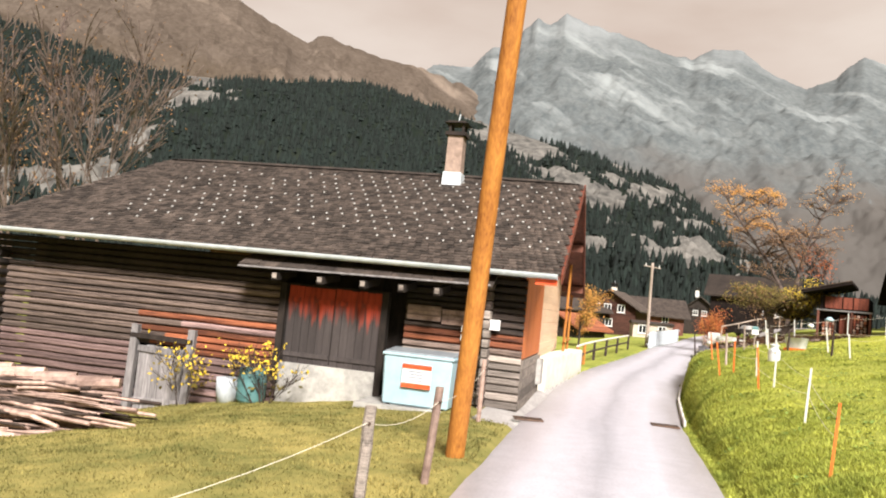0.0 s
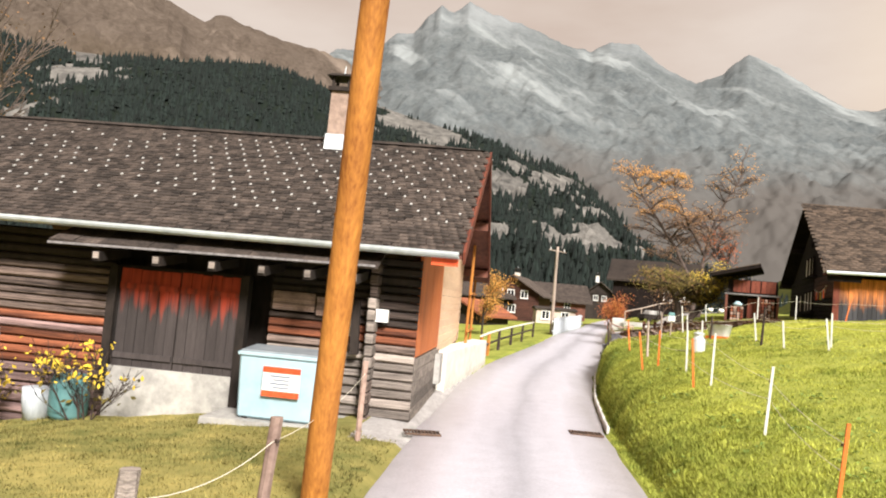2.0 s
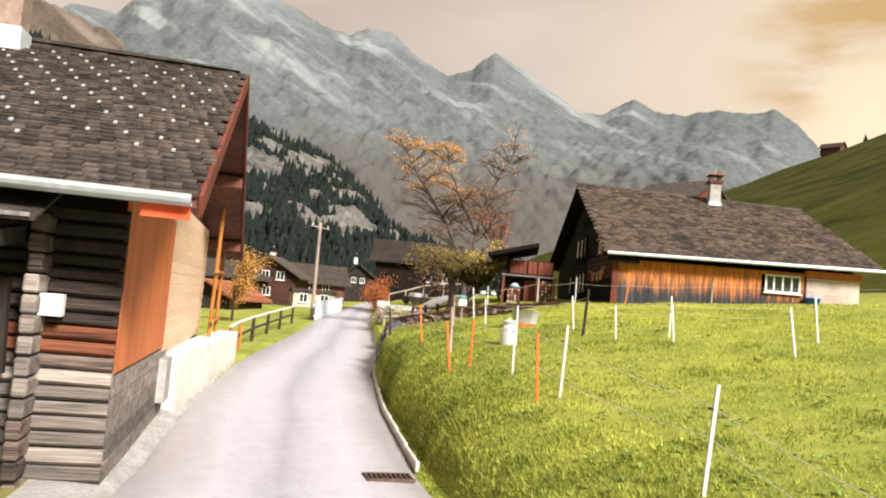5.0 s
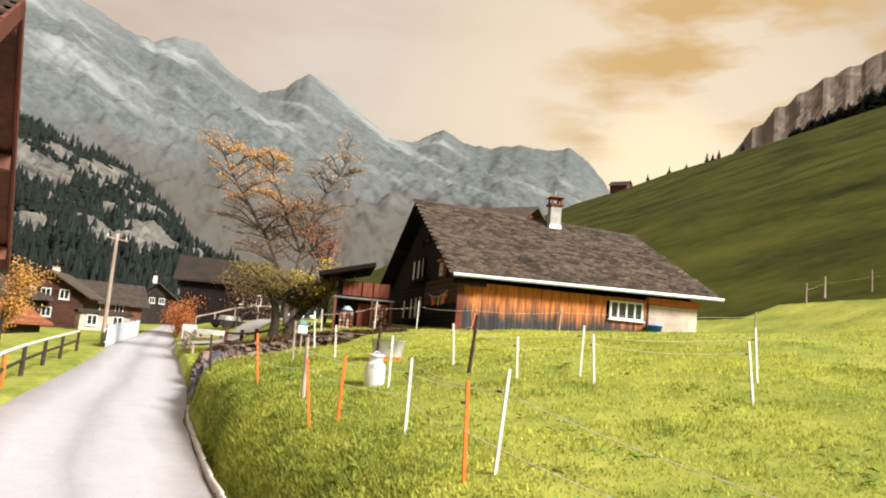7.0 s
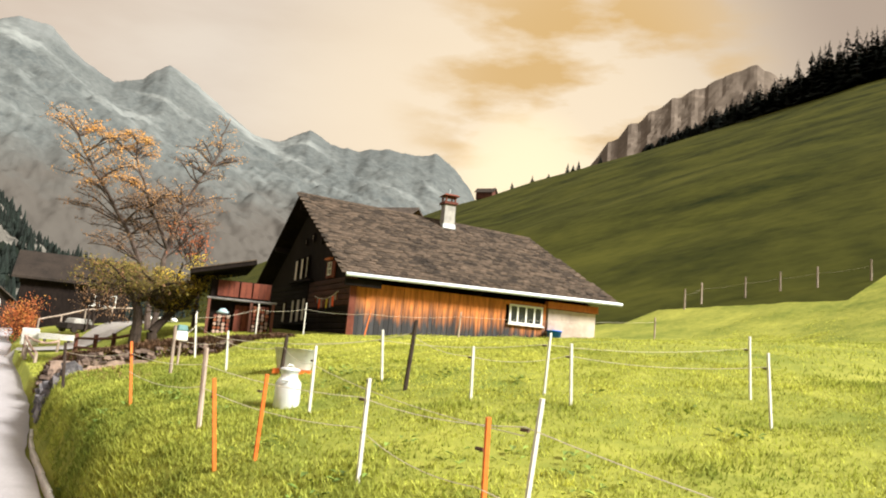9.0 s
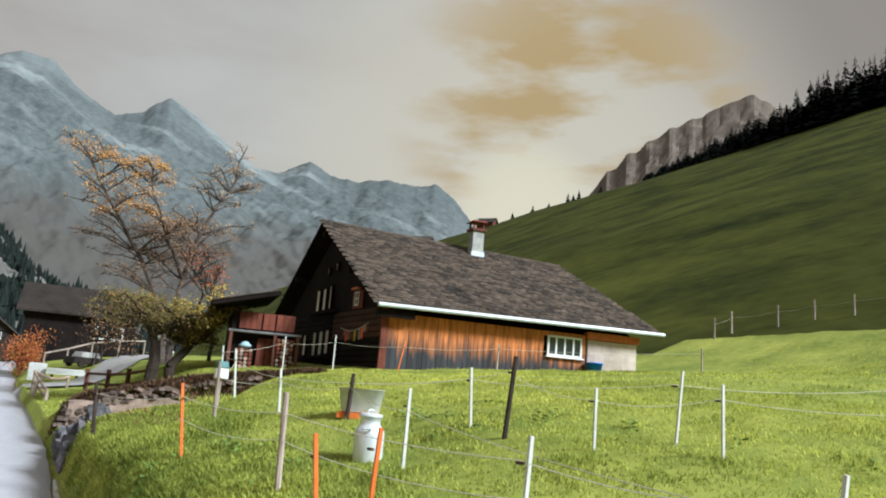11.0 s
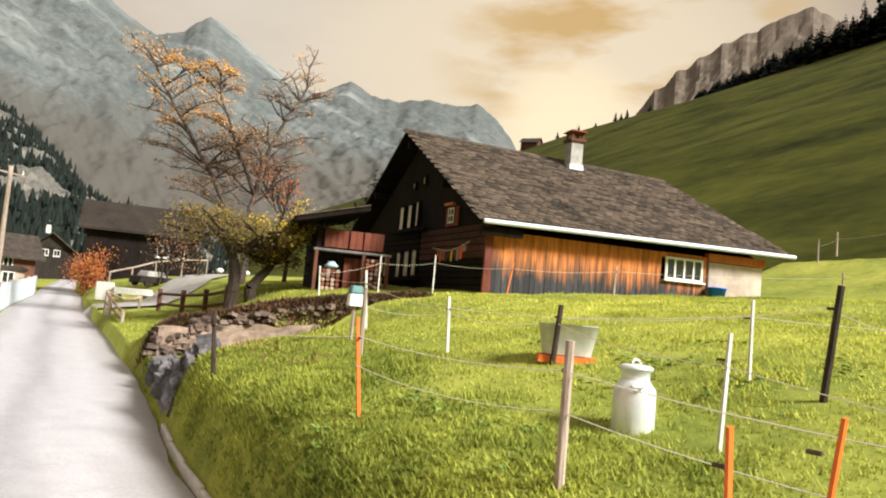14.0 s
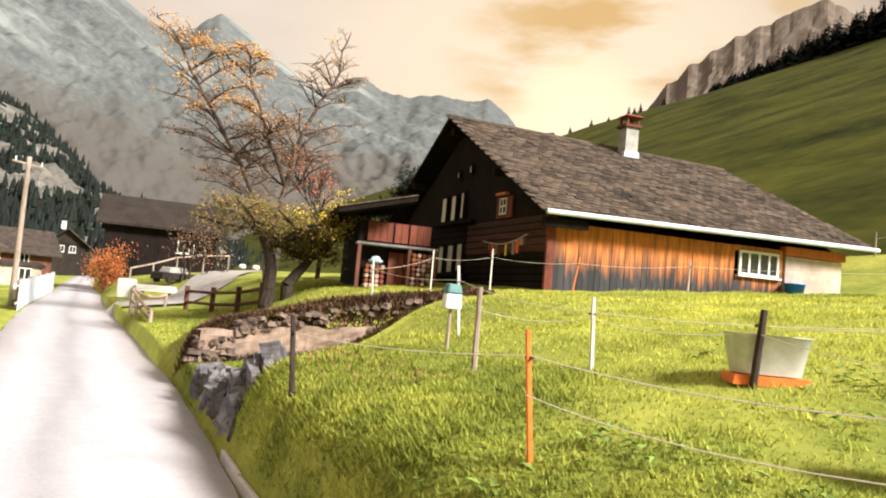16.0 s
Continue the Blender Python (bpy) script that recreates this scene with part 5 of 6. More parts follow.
tops = {}
for key, x, y, h, kind, lean in (
        ("o1", 5.55, 10.11, 0.82, "o", (0.05, -0.06)), ("w1", 5.97, 13.19, 0.84, "w", (0.04, -0.07)), ("o2", 5.91, 16.56, 0.82, "o", (-0.10, -0.09)), ("w2", 6.17, 16.54, 0.87, "w", (-0.02, -0.13)),
        ("w3", 6.15, 18.25, 0.74, "w", (-0.06, -0.11)), ("g1", 5.89, 20.85, 0.82, "g", (-0.05, -0.06)), ("o3", 5.60, 19.6, 0.74, "o", (-0.16, -0.07)), ("o4", 5.86, 19.42, 0.70, "o", (-0.05, -0.15)),
        ("w4", 6.97, 20.65, 0.74, "w", (-0.04, -0.07)), ("d1", 8.21, 20.73, 0.82, "d", (0.02, -0.11)), ("d2", 7.70, 22.95, 0.56, "d", (0.02, -0.11)), ("w5", 7.46, 24.24, 0.60, "w", (-0.08, -0.03)),
        ("o5", 5.83, 23.02, 0.72, "o", (-0.12, 0.0)), ("g2", 6.96, 25.17, 0.72, "g", (-0.04, -0.06)), ("d3", 5.7, 26.1, 0.72, "d", (-0.1, 0)), ("w6", 8.33, 19.66, 0.56, "w", (-0.13, -0.11)),
        ("w7", 9.10, 19.36, 0.66, "w", (-0.08, -0.13)), ("w8", 8.81, 18.68, 0.63, "w", (-0.16, -0.09)), ("w9", 10.66, 17.87, 0.66, "w", (-0.18, -0.07)), ("w10", 9.68, 17.07, 0.66, "w", (-0.21, -0.05)),
        ("w11", 8.31, 21.37, 0.65, "w", (-0.15, -0.08)), ("w12", 7.88, 26.75, 0.82, "w", (-0.1, 0)), ("w13", 9.95, 32.7, 0.78, "w", (-0.06, 0)),
        ("w15", 12.2, 34.2, 0.95, "w", (0.0, 0)), ("w16", 13.4, 33.6, 0.95, "w", (0.0, 0)), ("w17", 17.3, 31.3, 0.75, "g", (0.06, 0)), ("o6", 14.6, 32.2, 0.8, "o", (0.2, 0)),
        ("w18", 23.0, 28.6, 0.8, "g", (0, 0)),
        ("h1", 35.9, 36.75, 1.05, "g", (0, 0)), ("h2", 36.8, 36.4, 1.1, "g", (0, 0)), ("h3", 37.3, 34.3, 1.05, "g", (0, 0)), ("h4", 38.0, 32.9, 0.95, "g", (0, 0)), ("h5", 38.0, 31.1, 1.0, "g", (0, 0)), ("h6", 38.4, 28.9, 0.95, "g", (0, 0))):
    tops[key] = fence_post(x, y, h, kind, lean, 0.028 if key[0] == "h" else 0.0165)


def wire(keys, drop=0.05, down=0.0, r=0.0032):
    bm, line = bmesh.new(), []
    for a, b in zip(keys, keys[1:]):
        p, q = Vector(tops[a]) - Vector((0, 0, down)), Vector(tops[b]) - Vector((0, 0, down))
        line += [p.lerp(q, i / 8) - Vector((0, 0, drop * i * (8 - i) / 16)) for i in range(9 if b == keys[-1] else 8)]
    rings = []
    for k, p in enumerate(line):
        along = line[min(k + 1, len(line) - 1)] - line[max(k - 1, 0)]
        q = along.to_track_quat("Z", "Y")
        rings.append([bm.verts.new(p + q @ Vector((r * math.cos(i * math.pi / 2), r * math.sin(i * math.pi / 2), 0))) for i in range(4)])
    for lo, hi in zip(rings, rings[1:]):
        for i in range(4):
            bm.faces.new((lo[i], lo[(i + 1) % 4], hi[(i + 1) % 4], hi[i]))
    solid("fence_wire", bm, M["wire"], "pale electric fence wire strung between posts", "wire", group="fence wires")


wire(("o1", "w1", "w2", "w3", "g1", "o5", "d3"))
wire(("o1", "w1", "o2", "w3", "g1", "o5"), 0.07, 0.22)
wire(("w2", "w4", "d2", "w5", "g2", "w12"), 0.06, 0.05)
wire(("w10", "w8", "w6", "d1", "d2"), 0.06)
wire(("w9", "w7", "w11", "w5", "w12", "w13"), 0.06)
wire(("w13", "w15", "w16", "o6", "w17", "w18"), 0.06)
wire(("h1", "h2", "h3", "h4", "h5", "h6"), 0.06, 0.1)


def verge_post(x, y, h, lean, r, mat):
    p = thing("wooden_post", "split wooden fence post with pale bare top in the verge", "fence post", (x, y, gz(x, y)), random.uniform(0, 90), group="verge posts")
    bm = bmesh.new()
    n = 8
    rings = []
    for j in range(7):
        s = j / 6
        rings.append([bm.verts.new((lean * h * s + r * (1 + 0.25 * noise.noise(Vector((i * 1.3, s * 4, x)))) * math.cos(math.tau * i / n), r * math.sin(math.tau * i / n), -0.1 + (h + 0.1) * s)) for i in range(n)])
    for lo, hi in zip(rings, rings[1:]):
        for i in range(n):
            bm.faces.new((lo[i], lo[(i + 1) % n], hi[(i + 1) % n], hi[i]))
    bm.faces.new(rings[-1])
    part("stake", bm, M[mat], p)
    bm = bmesh.new()
    tube(bm, (lean * h * 0.85, -r - 0.03, h * 0.85), (lean * h * 0.85, 0, h * 0.85), 0.014, 0.014, 6)
    part("insulator", bm, M["iron"], p)
    return (x + lean * h * 0.85, y - r, gz(x, y) + h * 0.85)


tops["v1"], tops["v2"], tops["v3"] = verge_post(0.99, 7.59, 0.97, 0.03, 0.055, "log_pale"), verge_post(1.25, 9.05, 1.05, 0.09, 0.045, "wood_end"), verge_post(1.0, 13.95, 1.08, 0.03, 0.04, "wood_end")
tops["v0"] = (-0.7, 5.0, 0.1)
wire(("v0", "v1", "v2", "v3"), 0.10, 0.0, 0.0035)

# rail fence along the far left of the lane
rf = thing("rail_fence", "low timber rail fence with pale top rail beside the lane", "fence")
pts = [(2.0, 27.5), (2.15, 30.0), (2.45, 33.0), (2.9, 36.5), (3.4, 40.0), (4.0, 44.0)]
for x, y in pts:
    bm = bmesh.new()
    z0 = gz(x, y)
    tube(bm, (x, y, z0 - 0.1), (x + 0.02, y, z0 + 0.75), 0.06, 0.05, 7, wobble=0.1)
    part("post", bm, M["pole"] if y < 31 else M["bark"], rf)
for (x, y), (u, v) in zip(pts, pts[1:]):
    for h, mt in ((0.76, "whitewash"), (0.4, "bark")):
        bm = bmesh.new()
        tube(bm, (x, y, gz(x, y) + h), (u, v, gz(u, v) + h), 0.04, 0.04, 6)
        part("rail", bm, M[mt], rf)
bf = thing("board_fence", "bluish-white board fence along the edge of the lane", "fence")
y = 47.4
while y < 66:
    bm = bmesh.new()
    x = float(road_x(y) - road_half(y)) - 0.12
    box(bm, (0, 0, 0.45 + random.uniform(-0.02, 0.02)), (0.03, 0.2, 0.95))
    b = part("board", bm, M["pale_board"], bf)
    b.matrix_basis = pose(x, y, float(road_z(y)) - 0.03, 0, 0, -8)
    if int(y * 100) % 9 == 0:
        bm = bmesh.new()
        box(bm, (x - 0.06, y, float(road_z(y)) + 0.42), (0.09, 0.09, 1.05))
        part("post", bm, M["post"], bf)
    y += 0.215
for h in (0.2, 0.75):
    bm = bmesh.new()
    for y in range(47, 66, 3):
        p, q = [(float(road_x(v) - road_half(v)) - 0.16, v, float(road_z(v)) + h) for v in (y, y + 3)]
        tube(bm, p, q, 0.03, 0.03, 6)
    part("rail", bm, M["pale_board"], bf)
gate = thing("timber_railing", "brown timber railing before the drive", "fence")
pts = [(9.7, 44.6), (9.86, 42.4), (9.98, 40.5), (10.2, 39.3), (10.3, 38.9)]
for x, y in pts[:-1]:
    bm = bmesh.new()
    box(bm, (x, y, gz(x, y) + 0.3), (0.12, 0.12, 0.85))
    part("post", bm, M["brown"], gate)
for (x, y), (u, v) in zip(pts, pts[1:]):
    for h in (0.22, 0.56):
        bm = bmesh.new()
        tube(bm, (x, y, gz(x, y) + h), (u, v, gz(u, v) + h), 0.05, 0.05, 6)
        part("rail", bm, M["brown"], gate)
curl = thing("bent_railing", "pale bent wooden rails at the corner of the drive", "fence")
bx, by = 7.8, 43.4
z0 = gz(bx, by)
for x, y, h in ((bx, by, 0.78), (7.65, 42.0, 0.5), (7.7, 40.4, 0.3), (9.25, 45.4, 0.5)):
    bm = bmesh.new()
    tube(bm, (x, y, gz(x, y) - 0.1), (x + 0.02, y, gz(x, y) + h), 0.055, 0.045, 7, wobble=0.1)
    part("post", bm, M["post"], curl)
for end, h0, h1, sag in (((9.25, 45.4), 0.74, 0.42, 0.14), ((7.7, 40.4), 0.74, 0.3, 0.1), ((7.7, 40.4), 0.42, 0.1, 0.04)):
    bm = bmesh.new()
    last = None
    for k in range(9):
        q = k / 8
        x, y = bx + (end[0] - bx) * q, by + (end[1] - by) * q - 0.25 * math.sin(q * math.pi)
        p = (x, y, z0 + h0 + (gz(*end) + h1 - z0 - h0) * q - sag * math.sin(q * math.pi))
        if last:
            tube(bm, last, p, 0.045, 0.045, 6)
        last = p
    part("rail", bm, M["wood_end"], curl)
bm = bmesh.new()
box(bm, (0, 0, 0.38), (0.72, 0.5, 0.78))
bmesh.ops.bevel(bm, geom=list(bm.edges), offset=0.03, segments=2, affect="EDGES")
solid("white_box", bm, M["white"], "white painted box beside the lane", "box", pose(9.45, 52.6, gz(9.45, 52.6), 0, 0, -10))
stack = thing("plank_stack", "low stack of white planks on trestles", "planks", (10.45, 52.0, gz(10.45, 52.0) + 0.02), -8)
for q in (-0.5, 0.5):
    bm = bmesh.new()
    box(bm, (q, 0, 0.1), (0.1, 0.5, 0.2))
    part("trestle", bm, M["bark"], stack)
for j in range(3):
    for i in range(3):
        bm = bmesh.new()
        box(bm, (random.uniform(-0.04, 0.04), -0.18 + i * 0.18, 0.24 + j * 0.09), (1.55, 0.16, 0.075))
        part("plank", bm, M["white"], stack)
bales = thing("wrapped_bales", "pale wrapped bales at the top of the drive", "bales", (17.3, 62.0, gz(17.3, 62.0)), -10)
for k in range(3):
    bm = bmesh.new()
    boulder(bm, (k * 0.75, 0, 0.3), (0.42, 0.36, 0.3), 0.12)
    part("bale", bm, M["white"], bales, flat=False)
hand = thing("rail_fence", "thin grey rail fence before the dark chalet", "fence")
pts = [(10.6, 58.0), (11.9, 59.3), (13.4, 60.8), (15.2, 62.3), (17.0, 63.6)]
for x, y in pts:
    bm = bmesh.new()
    tube(bm, (x, y, gz(x, y) - 0.1), (x, y, gz(x, y) + 0.95), 0.045, 0.04, 6)
    part("post", bm, M["post"], hand)
for (x, y), (u, v) in zip(pts, pts[1:]):
    bm = bmesh.new()
    tube(bm, (x, y, gz(x, y) + 0.92), (u, v, gz(u, v) + 0.92), 0.045, 0.045, 6)
    part("rail", bm, M["post"], hand)

# ---- parked car ----
car = thing("parked_car", "dark car half covered by a pale sheet on the grass", "car", (12.3, 56.6, gz(12.3, 56.6) + 0.0), 25)
car.scale = (0.62, 0.62, 0.62)
bm = bmesh.new()
box(bm, (0, 0, 0.52), (3.4, 1.5, 0.55), taper=0.94)
part("body", bm, M["dark"], car, bevel=0.08)
bm = bmesh.new()
box(bm, (-0.1, 0, 0.98), (1.9, 1.36, 0.45), taper=0.78)
part("cabin", bm, M["concrete"], car, "pale sheet over the cabin", bevel=0.06)
for s in (-1.05, 1.05):
    for q in (-0.72, 0.72):
        bm = bmesh.new()
        tube(bm, (s, q - 0.1, 0.28), (s, q + 0.1, 0.28), 0.28, 0.28, 14)
        part("wheel", bm, M["dark"], car)

# ---- refuse container ----
cont = thing("refuse_container", "pale blue plastic refuse container with a red and white notice", "container", (-1.06, 14.87, gz(-0.4, 15.0) + 0.02))
CW, CD, CH = 1.34, 0.66, 0.92
bm = bmesh.new()
box(bm, (CW / 2, CD / 2, CH / 2 + 0.03), (CW, CD, CH))
for v in bm.verts:
    if v.co.z < 0.3:
        v.co.x = CW / 2 + (v.co.x - CW / 2) * 0.95
        v.co.y = CD / 2 + (v.co.y - CD / 2) * 0.92
part("bin_body", bm, M["binblue"], cont, bevel=0.03)
bm = bmesh.new()
box(bm, (CW / 2, CD / 2, CH + 0.05), (CW + 0.05, CD + 0.05, 0.06))
part("rim", bm, M["binblue"], cont, bevel=0.015)
bm = bmesh.new()
box(bm, (CW / 2, CD / 2 + 0.02, CH + 0.11), (CW + 0.02, CD + 0.02, 0.05), rx=0.07, taper=0.96)
part("lid", bm, M["binlid"], cont, "dark grey lid", bevel=0.015)
for x in (0.15, CW - 0.15):
    bm = bmesh.new()
    tube(bm, (x - 0.04, 0.1, 0.05), (x + 0.04, 0.1, 0.05), 0.06, 0.06, 10)
    part("wheel", bm, M["dark"], cont)
note = part("notice", bmesh.new(), M["white"], cont, "red-bordered white notice")
note.matrix_basis = pose(0.68, -0.035, 0.60)
bm = bmesh.new()
box(bm, (0, 0, 0), (0.56, 0.012, 0.44))
part("paper", bm, M["white"], note)
for s in (-1, 1):
    bm = bmesh.new()
    box(bm, (0, -0.009, s * 0.175), (0.565, 0.008, 0.085))
    part("red_band", bm, M["red"], note)
for k in range(4):
    bm = bmesh.new()
    box(bm, (-0.02 + 0.02 * (k % 2), -0.009, 0.085 - k * 0.055), (0.30 - 0.05 * (k % 2), 0.006, 0.018))
    part("text_bar", bm, M["ink"], note)

# teal barrel, shrub and wood pile by the barn
bm = bmesh.new()
lathe(bm, [(0.24, 0), (0.29, 0.08), (0.30, 0.35), (0.29, 0.62), (0.24, 0.70), (0.20, 0.70), (0.19, 0.66)], 20)
solid("plastic_barrel", bm, M["teal"], "teal plastic barrel against the barn wall", "barrel", pose(-3.95, 15.42, gz(-3.95, 15.42)), flat=False)
bm = bmesh.new()
lathe(bm, [(0.2, 0), (0.25, 0.3), (0.26, 0.52), (0.2, 0.52)], 18)
solid("plastic_barrel", bm, M["pale_board"], "small pale blue barrel against the barn wall", "barrel", pose(-4.5, 15.5, gz(-4.5, 15.5)), flat=False)
pile = thing("branch_pile", "heap of cut branches and firewood stacked before the barn", "woodpile", (-6.35, 11.8, gz(-6.35, 11.8)), 2)
for k in range(330):
    x0 = random.uniform(-2.4, 0.6)
    ln = random.uniform(0.9, 2.0)
    zz = random.uniform(0.0, 1.0) * (1 - 0.35 * abs(x0 + ln / 2) / 2.4)
    yy = random.uniform(-0.45, 0.45) * (1 - zz * 0.6)
    bm = bmesh.new()
    r = random.uniform(0.018, 0.045)
    p, q = Vector((x0, yy, zz)), Vector((x0 + ln, yy + random.uniform(-0.15, 0.15), max(0.02, zz + random.uniform(-0.12, 0.12))))
    m = p.lerp(q, 0.5) + Vector((0, 0, random.uniform(-0.04, 0.05)))
    tube(bm, p, m, r, r * 0.9, 6), tube(bm, m, q, r * 0.9, r * 0.7, 6)
    part("branch", bm, M["wood_end"] if k % 3 else M["bark"], pile)
for k in range(9):
    bm = bmesh.new()
    r = random.uniform(0.07, 0.12)
    x0 = random.uniform(-1.8, 1.2)
    tube(bm, (x0, -0.1, 0.98), (x0 + random.uniform(0.4, 0.7), 0.1, 1.02), r, r, 9)
    part("log", bm, M["wood_end"], pile)

# ---- things on the meadow ----
can = thing("milk_can", "brushed aluminium milk can standing in the grass", "milk can", (7.08, 21.42, gz(7.08, 21.42) - 0.02))
can.scale = (0.93, 0.93, 0.93)
bm = bmesh.new()
lathe(bm, [(0.150, 0), (0.158, 0.02), (0.158, 0.30), (0.150, 0.335), (0.112, 0.385), (0.104, 0.40), (0.104, 0.45), (0.118, 0.46), (0.118, 0.475)], 28)
part("can_body", bm, M["milk"], can, flat=False)
bm = bmesh.new()
lathe(bm, [(0.124, 0.465), (0.128, 0.49), (0.10, 0.505), (0.03, 0.512)], 24)
part("lid", bm, M["milk"], can, flat=False)
bm = bmesh.new()
for i in range(8):
    a, b = math.pi * i / 8, math.pi * (i + 1) / 8
    tube(bm, (0.05 * math.cos(a), 0, 0.50 + 0.045 * math.sin(a)), (0.05 * math.cos(b), 0, 0.50 + 0.045 * math.sin(b)), 0.008, 0.008, 6)
part("lid_handle", bm, M["tub"], can)
for s in (0.6, 3.74):
    bm = bmesh.new()
    d = Vector((math.cos(s + 3.4), math.sin(s + 3.4), 0))
    e = Vector((-d.y, d.x, 0))
    pts = [d * 0.13 + e * 0.04 + Vector((0, 0, 0.36)), d * 0.175 + e * 0.04 + Vector((0, 0, 0.35)), d * 0.175 - e * 0.04 + Vector((0, 0, 0.35)), d * 0.13 - e * 0.04 + Vector((0, 0, 0.36))]
    for p, q in zip(pts, pts[1:]):
        tube(bm, p, q, 0.009, 0.009, 6)
    part("side_handle", bm, M["tub"], can)
tr = thing("water_trough", "galvanised tub with flared sides on an orange slab", "trough", (7.92, 23.0, gz(7.92, 23.0)), -38)
tr.scale = (0.8, 0.8, 0.84)
bm = bmesh.new()
n = 20
prof = [(0.27, 0.17, 0.08), (0.33, 0.22, 0.40), (0.345, 0.235, 0.41), (0.31, 0.20, 0.40), (0.25, 0.15, 0.12)]
rings = [[bm.verts.new((max(-a, min(a, a * 1.25 * math.cos(math.tau * i / n))), max(-b, min(b, b * 1.25 * math.sin(math.tau * i / n))), z)) for i in range(n)] for a, b, z in prof]
for lo, hi in zip(rings, rings[1:]):
    for i in range(n):
        bm.faces.new((lo[i], lo[(i + 1) % n], hi[(i + 1) % n], hi[i]))
bm.faces.new(rings[-1])
part("tub", bm, M["tub"], tr, flat=False)
bm = bmesh.new()
box(bm, (0, 0, 0.03), (0.66, 0.42, 0.08), taper=0.96)
part("slab", bm, M["opost"], tr, "orange slab")
fb = thing("fence_energiser", "small white box with green lid on a post", "fence energiser", (7.42, 26.3, 1.5))
bm = bmesh.new()
tube(bm, (0, 0, -0.3), (0.01, 0, 0.62), 0.02, 0.02, 7)
part("stake", bm, M["post"], fb)
bm = bmesh.new()
box(bm, (0, -0.03, 0.52), (0.2, 0.1, 0.16), taper=0.92)
part("case", bm, M["white"], fb, bevel=0.012)
bm = bmesh.new()
box(bm, (0, -0.03, 0.65), (0.19, 0.12, 0.1), taper=0.75)
part("lid", bm, M["teal"], fb, "green lid", bevel=0.012)

# ---- old wall in the cutting and the rock beside the lane ----
ow = thing("retaining_wall", "crumbling concrete and rubble wall under the turf", "wall", kind="structure")
bm = bmesh.new()
nx, nz = 26, 6
grid = [[bm.verts.new((6.6 + 4.4 * i / nx, 32.12 + 0.10 * i / nx + 0.05 * noise.noise(Vector((i * 0.5, j * 0.7, 2))), 0.62 + 0.012 * i + (0.60 + 0.1 * noise.noise(Vector((i * 0.4, 3, 0)))) * j / nz)) for i in range(nx + 1)] for j in range(nz + 1)]
back = [[bm.verts.new(v.co + Vector((0, 0.3, 0))) for v in row] for row in (grid[0], grid[-1])]
for a, b in zip(grid, grid[1:]):
    for i in range(nx):
        bm.faces.new((a[i], a[i + 1], b[i + 1], b[i]))
for i in range(nx):
    bm.faces.new((grid[-1][i], grid[-1][i + 1], back[1][i + 1], back[1][i]))
part("concrete_face", bm, M["tan"], ow, "stained pale concrete")
for k in range(170):
    x = random.uniform(6.45, 7.5) if k < 75 else random.uniform(6.6, 12.0)
    low = x < 7.2
    z = gz(x, 32.6) - random.uniform(0.0, 0.22) if not low else gz(x, 31.9) + random.uniform(0.0, 0.45)
    s = random.uniform(0.05, 0.17)
    bm = bmesh.new()
    box(bm, (0, 0, 0), (s * 1.4, s, s * 0.55), taper=0.8)
    bmesh.ops.subdivide_edges(bm, edges=list(bm.edges), cuts=1)
    for v in bm.verts:
        v.co += Vector((random.uniform(-1, 1), random.uniform(-1, 1), random.uniform(-1, 1))) * s * 0.1
    st = part("stone", bm, M["stone"], ow)
    st.matrix_basis = pose(x, 32.08 + 0.02 * x + random.uniform(-0.1, 0.05), z, random.uniform(-15, 15), random.uniform(-15, 15), random.uniform(0, 180))
RX, RY = 6.05, 29.4
rk = thing("rock_outcrop", "dark layered slate rock at the edge of the lane", "rock", (RX, RY, 0.0), 0)
for k in range(170):
    bm = bmesh.new()
    box(bm, (0, 0, 0), (random.uniform(0.10, 0.26), random.uniform(0.22, 0.60), random.uniform(0.24, 0.58)), taper=random.uniform(0.35, 0.85))
    bmesh.ops.subdivide_edges(bm, edges=list(bm.edges), cuts=1)
    for v in bm.verts:
        v.co += Vector((random.uniform(-1, 1), random.uniform(-1, 1), random.uniform(-1, 1))) * 0.02
    b = part("slab", bm, M["rock"], rk)
    along, across = random.random() ** 1.2, random.random()
    x, y = -0.28 + 0.60 * along + 0.50 * across * (1 - 0.4 * along), -1.75 + 3.6 * along
    b.matrix_basis = pose(x, y, gz(RX + x, RY + y) - 0.14 + random.uniform(-0.14, 0.12) * (1 - 0.5 * along), random.uniform(-18, 18), random.uniform(-28, 12), random.uniform(-35, 15))


# ---- trees ----
def grow(bm, tips, p, d, length, r, level, rng, spread, bend, min_r):
    segs = 3
    for s in range(segs):
        q = p + d * (length / segs)
        r2 = max(r * 0.86, min_r)
        tube(bm, p, q, r, r2, 5 if level > 1 else 7, caps=False)
        if level > 0 and (s > 0 or level < 4):
            for _ in range(rng.choice((1, 1, 2))):
                axis = Vector((rng.uniform(-1, 1), rng.uniform(-1, 1), rng.uniform(-0.2, 1.0))).normalized()
                nd = (d * (1 - spread) + axis * spread).normalized()
                grow(bm, tips, q, nd, length * rng.uniform(0.55, 0.8), r2 * 0.6, level - 1, rng, spread, bend, min_r)
        d = (d + Vector((rng.uniform(-bend, bend), rng.uniform(-bend, bend), rng.uniform(-bend * 0.4, bend)))).normalized()
        p, r = q, r2
        if level <= 1:
            tips.append(p.copy())
    tips.append(p.copy())


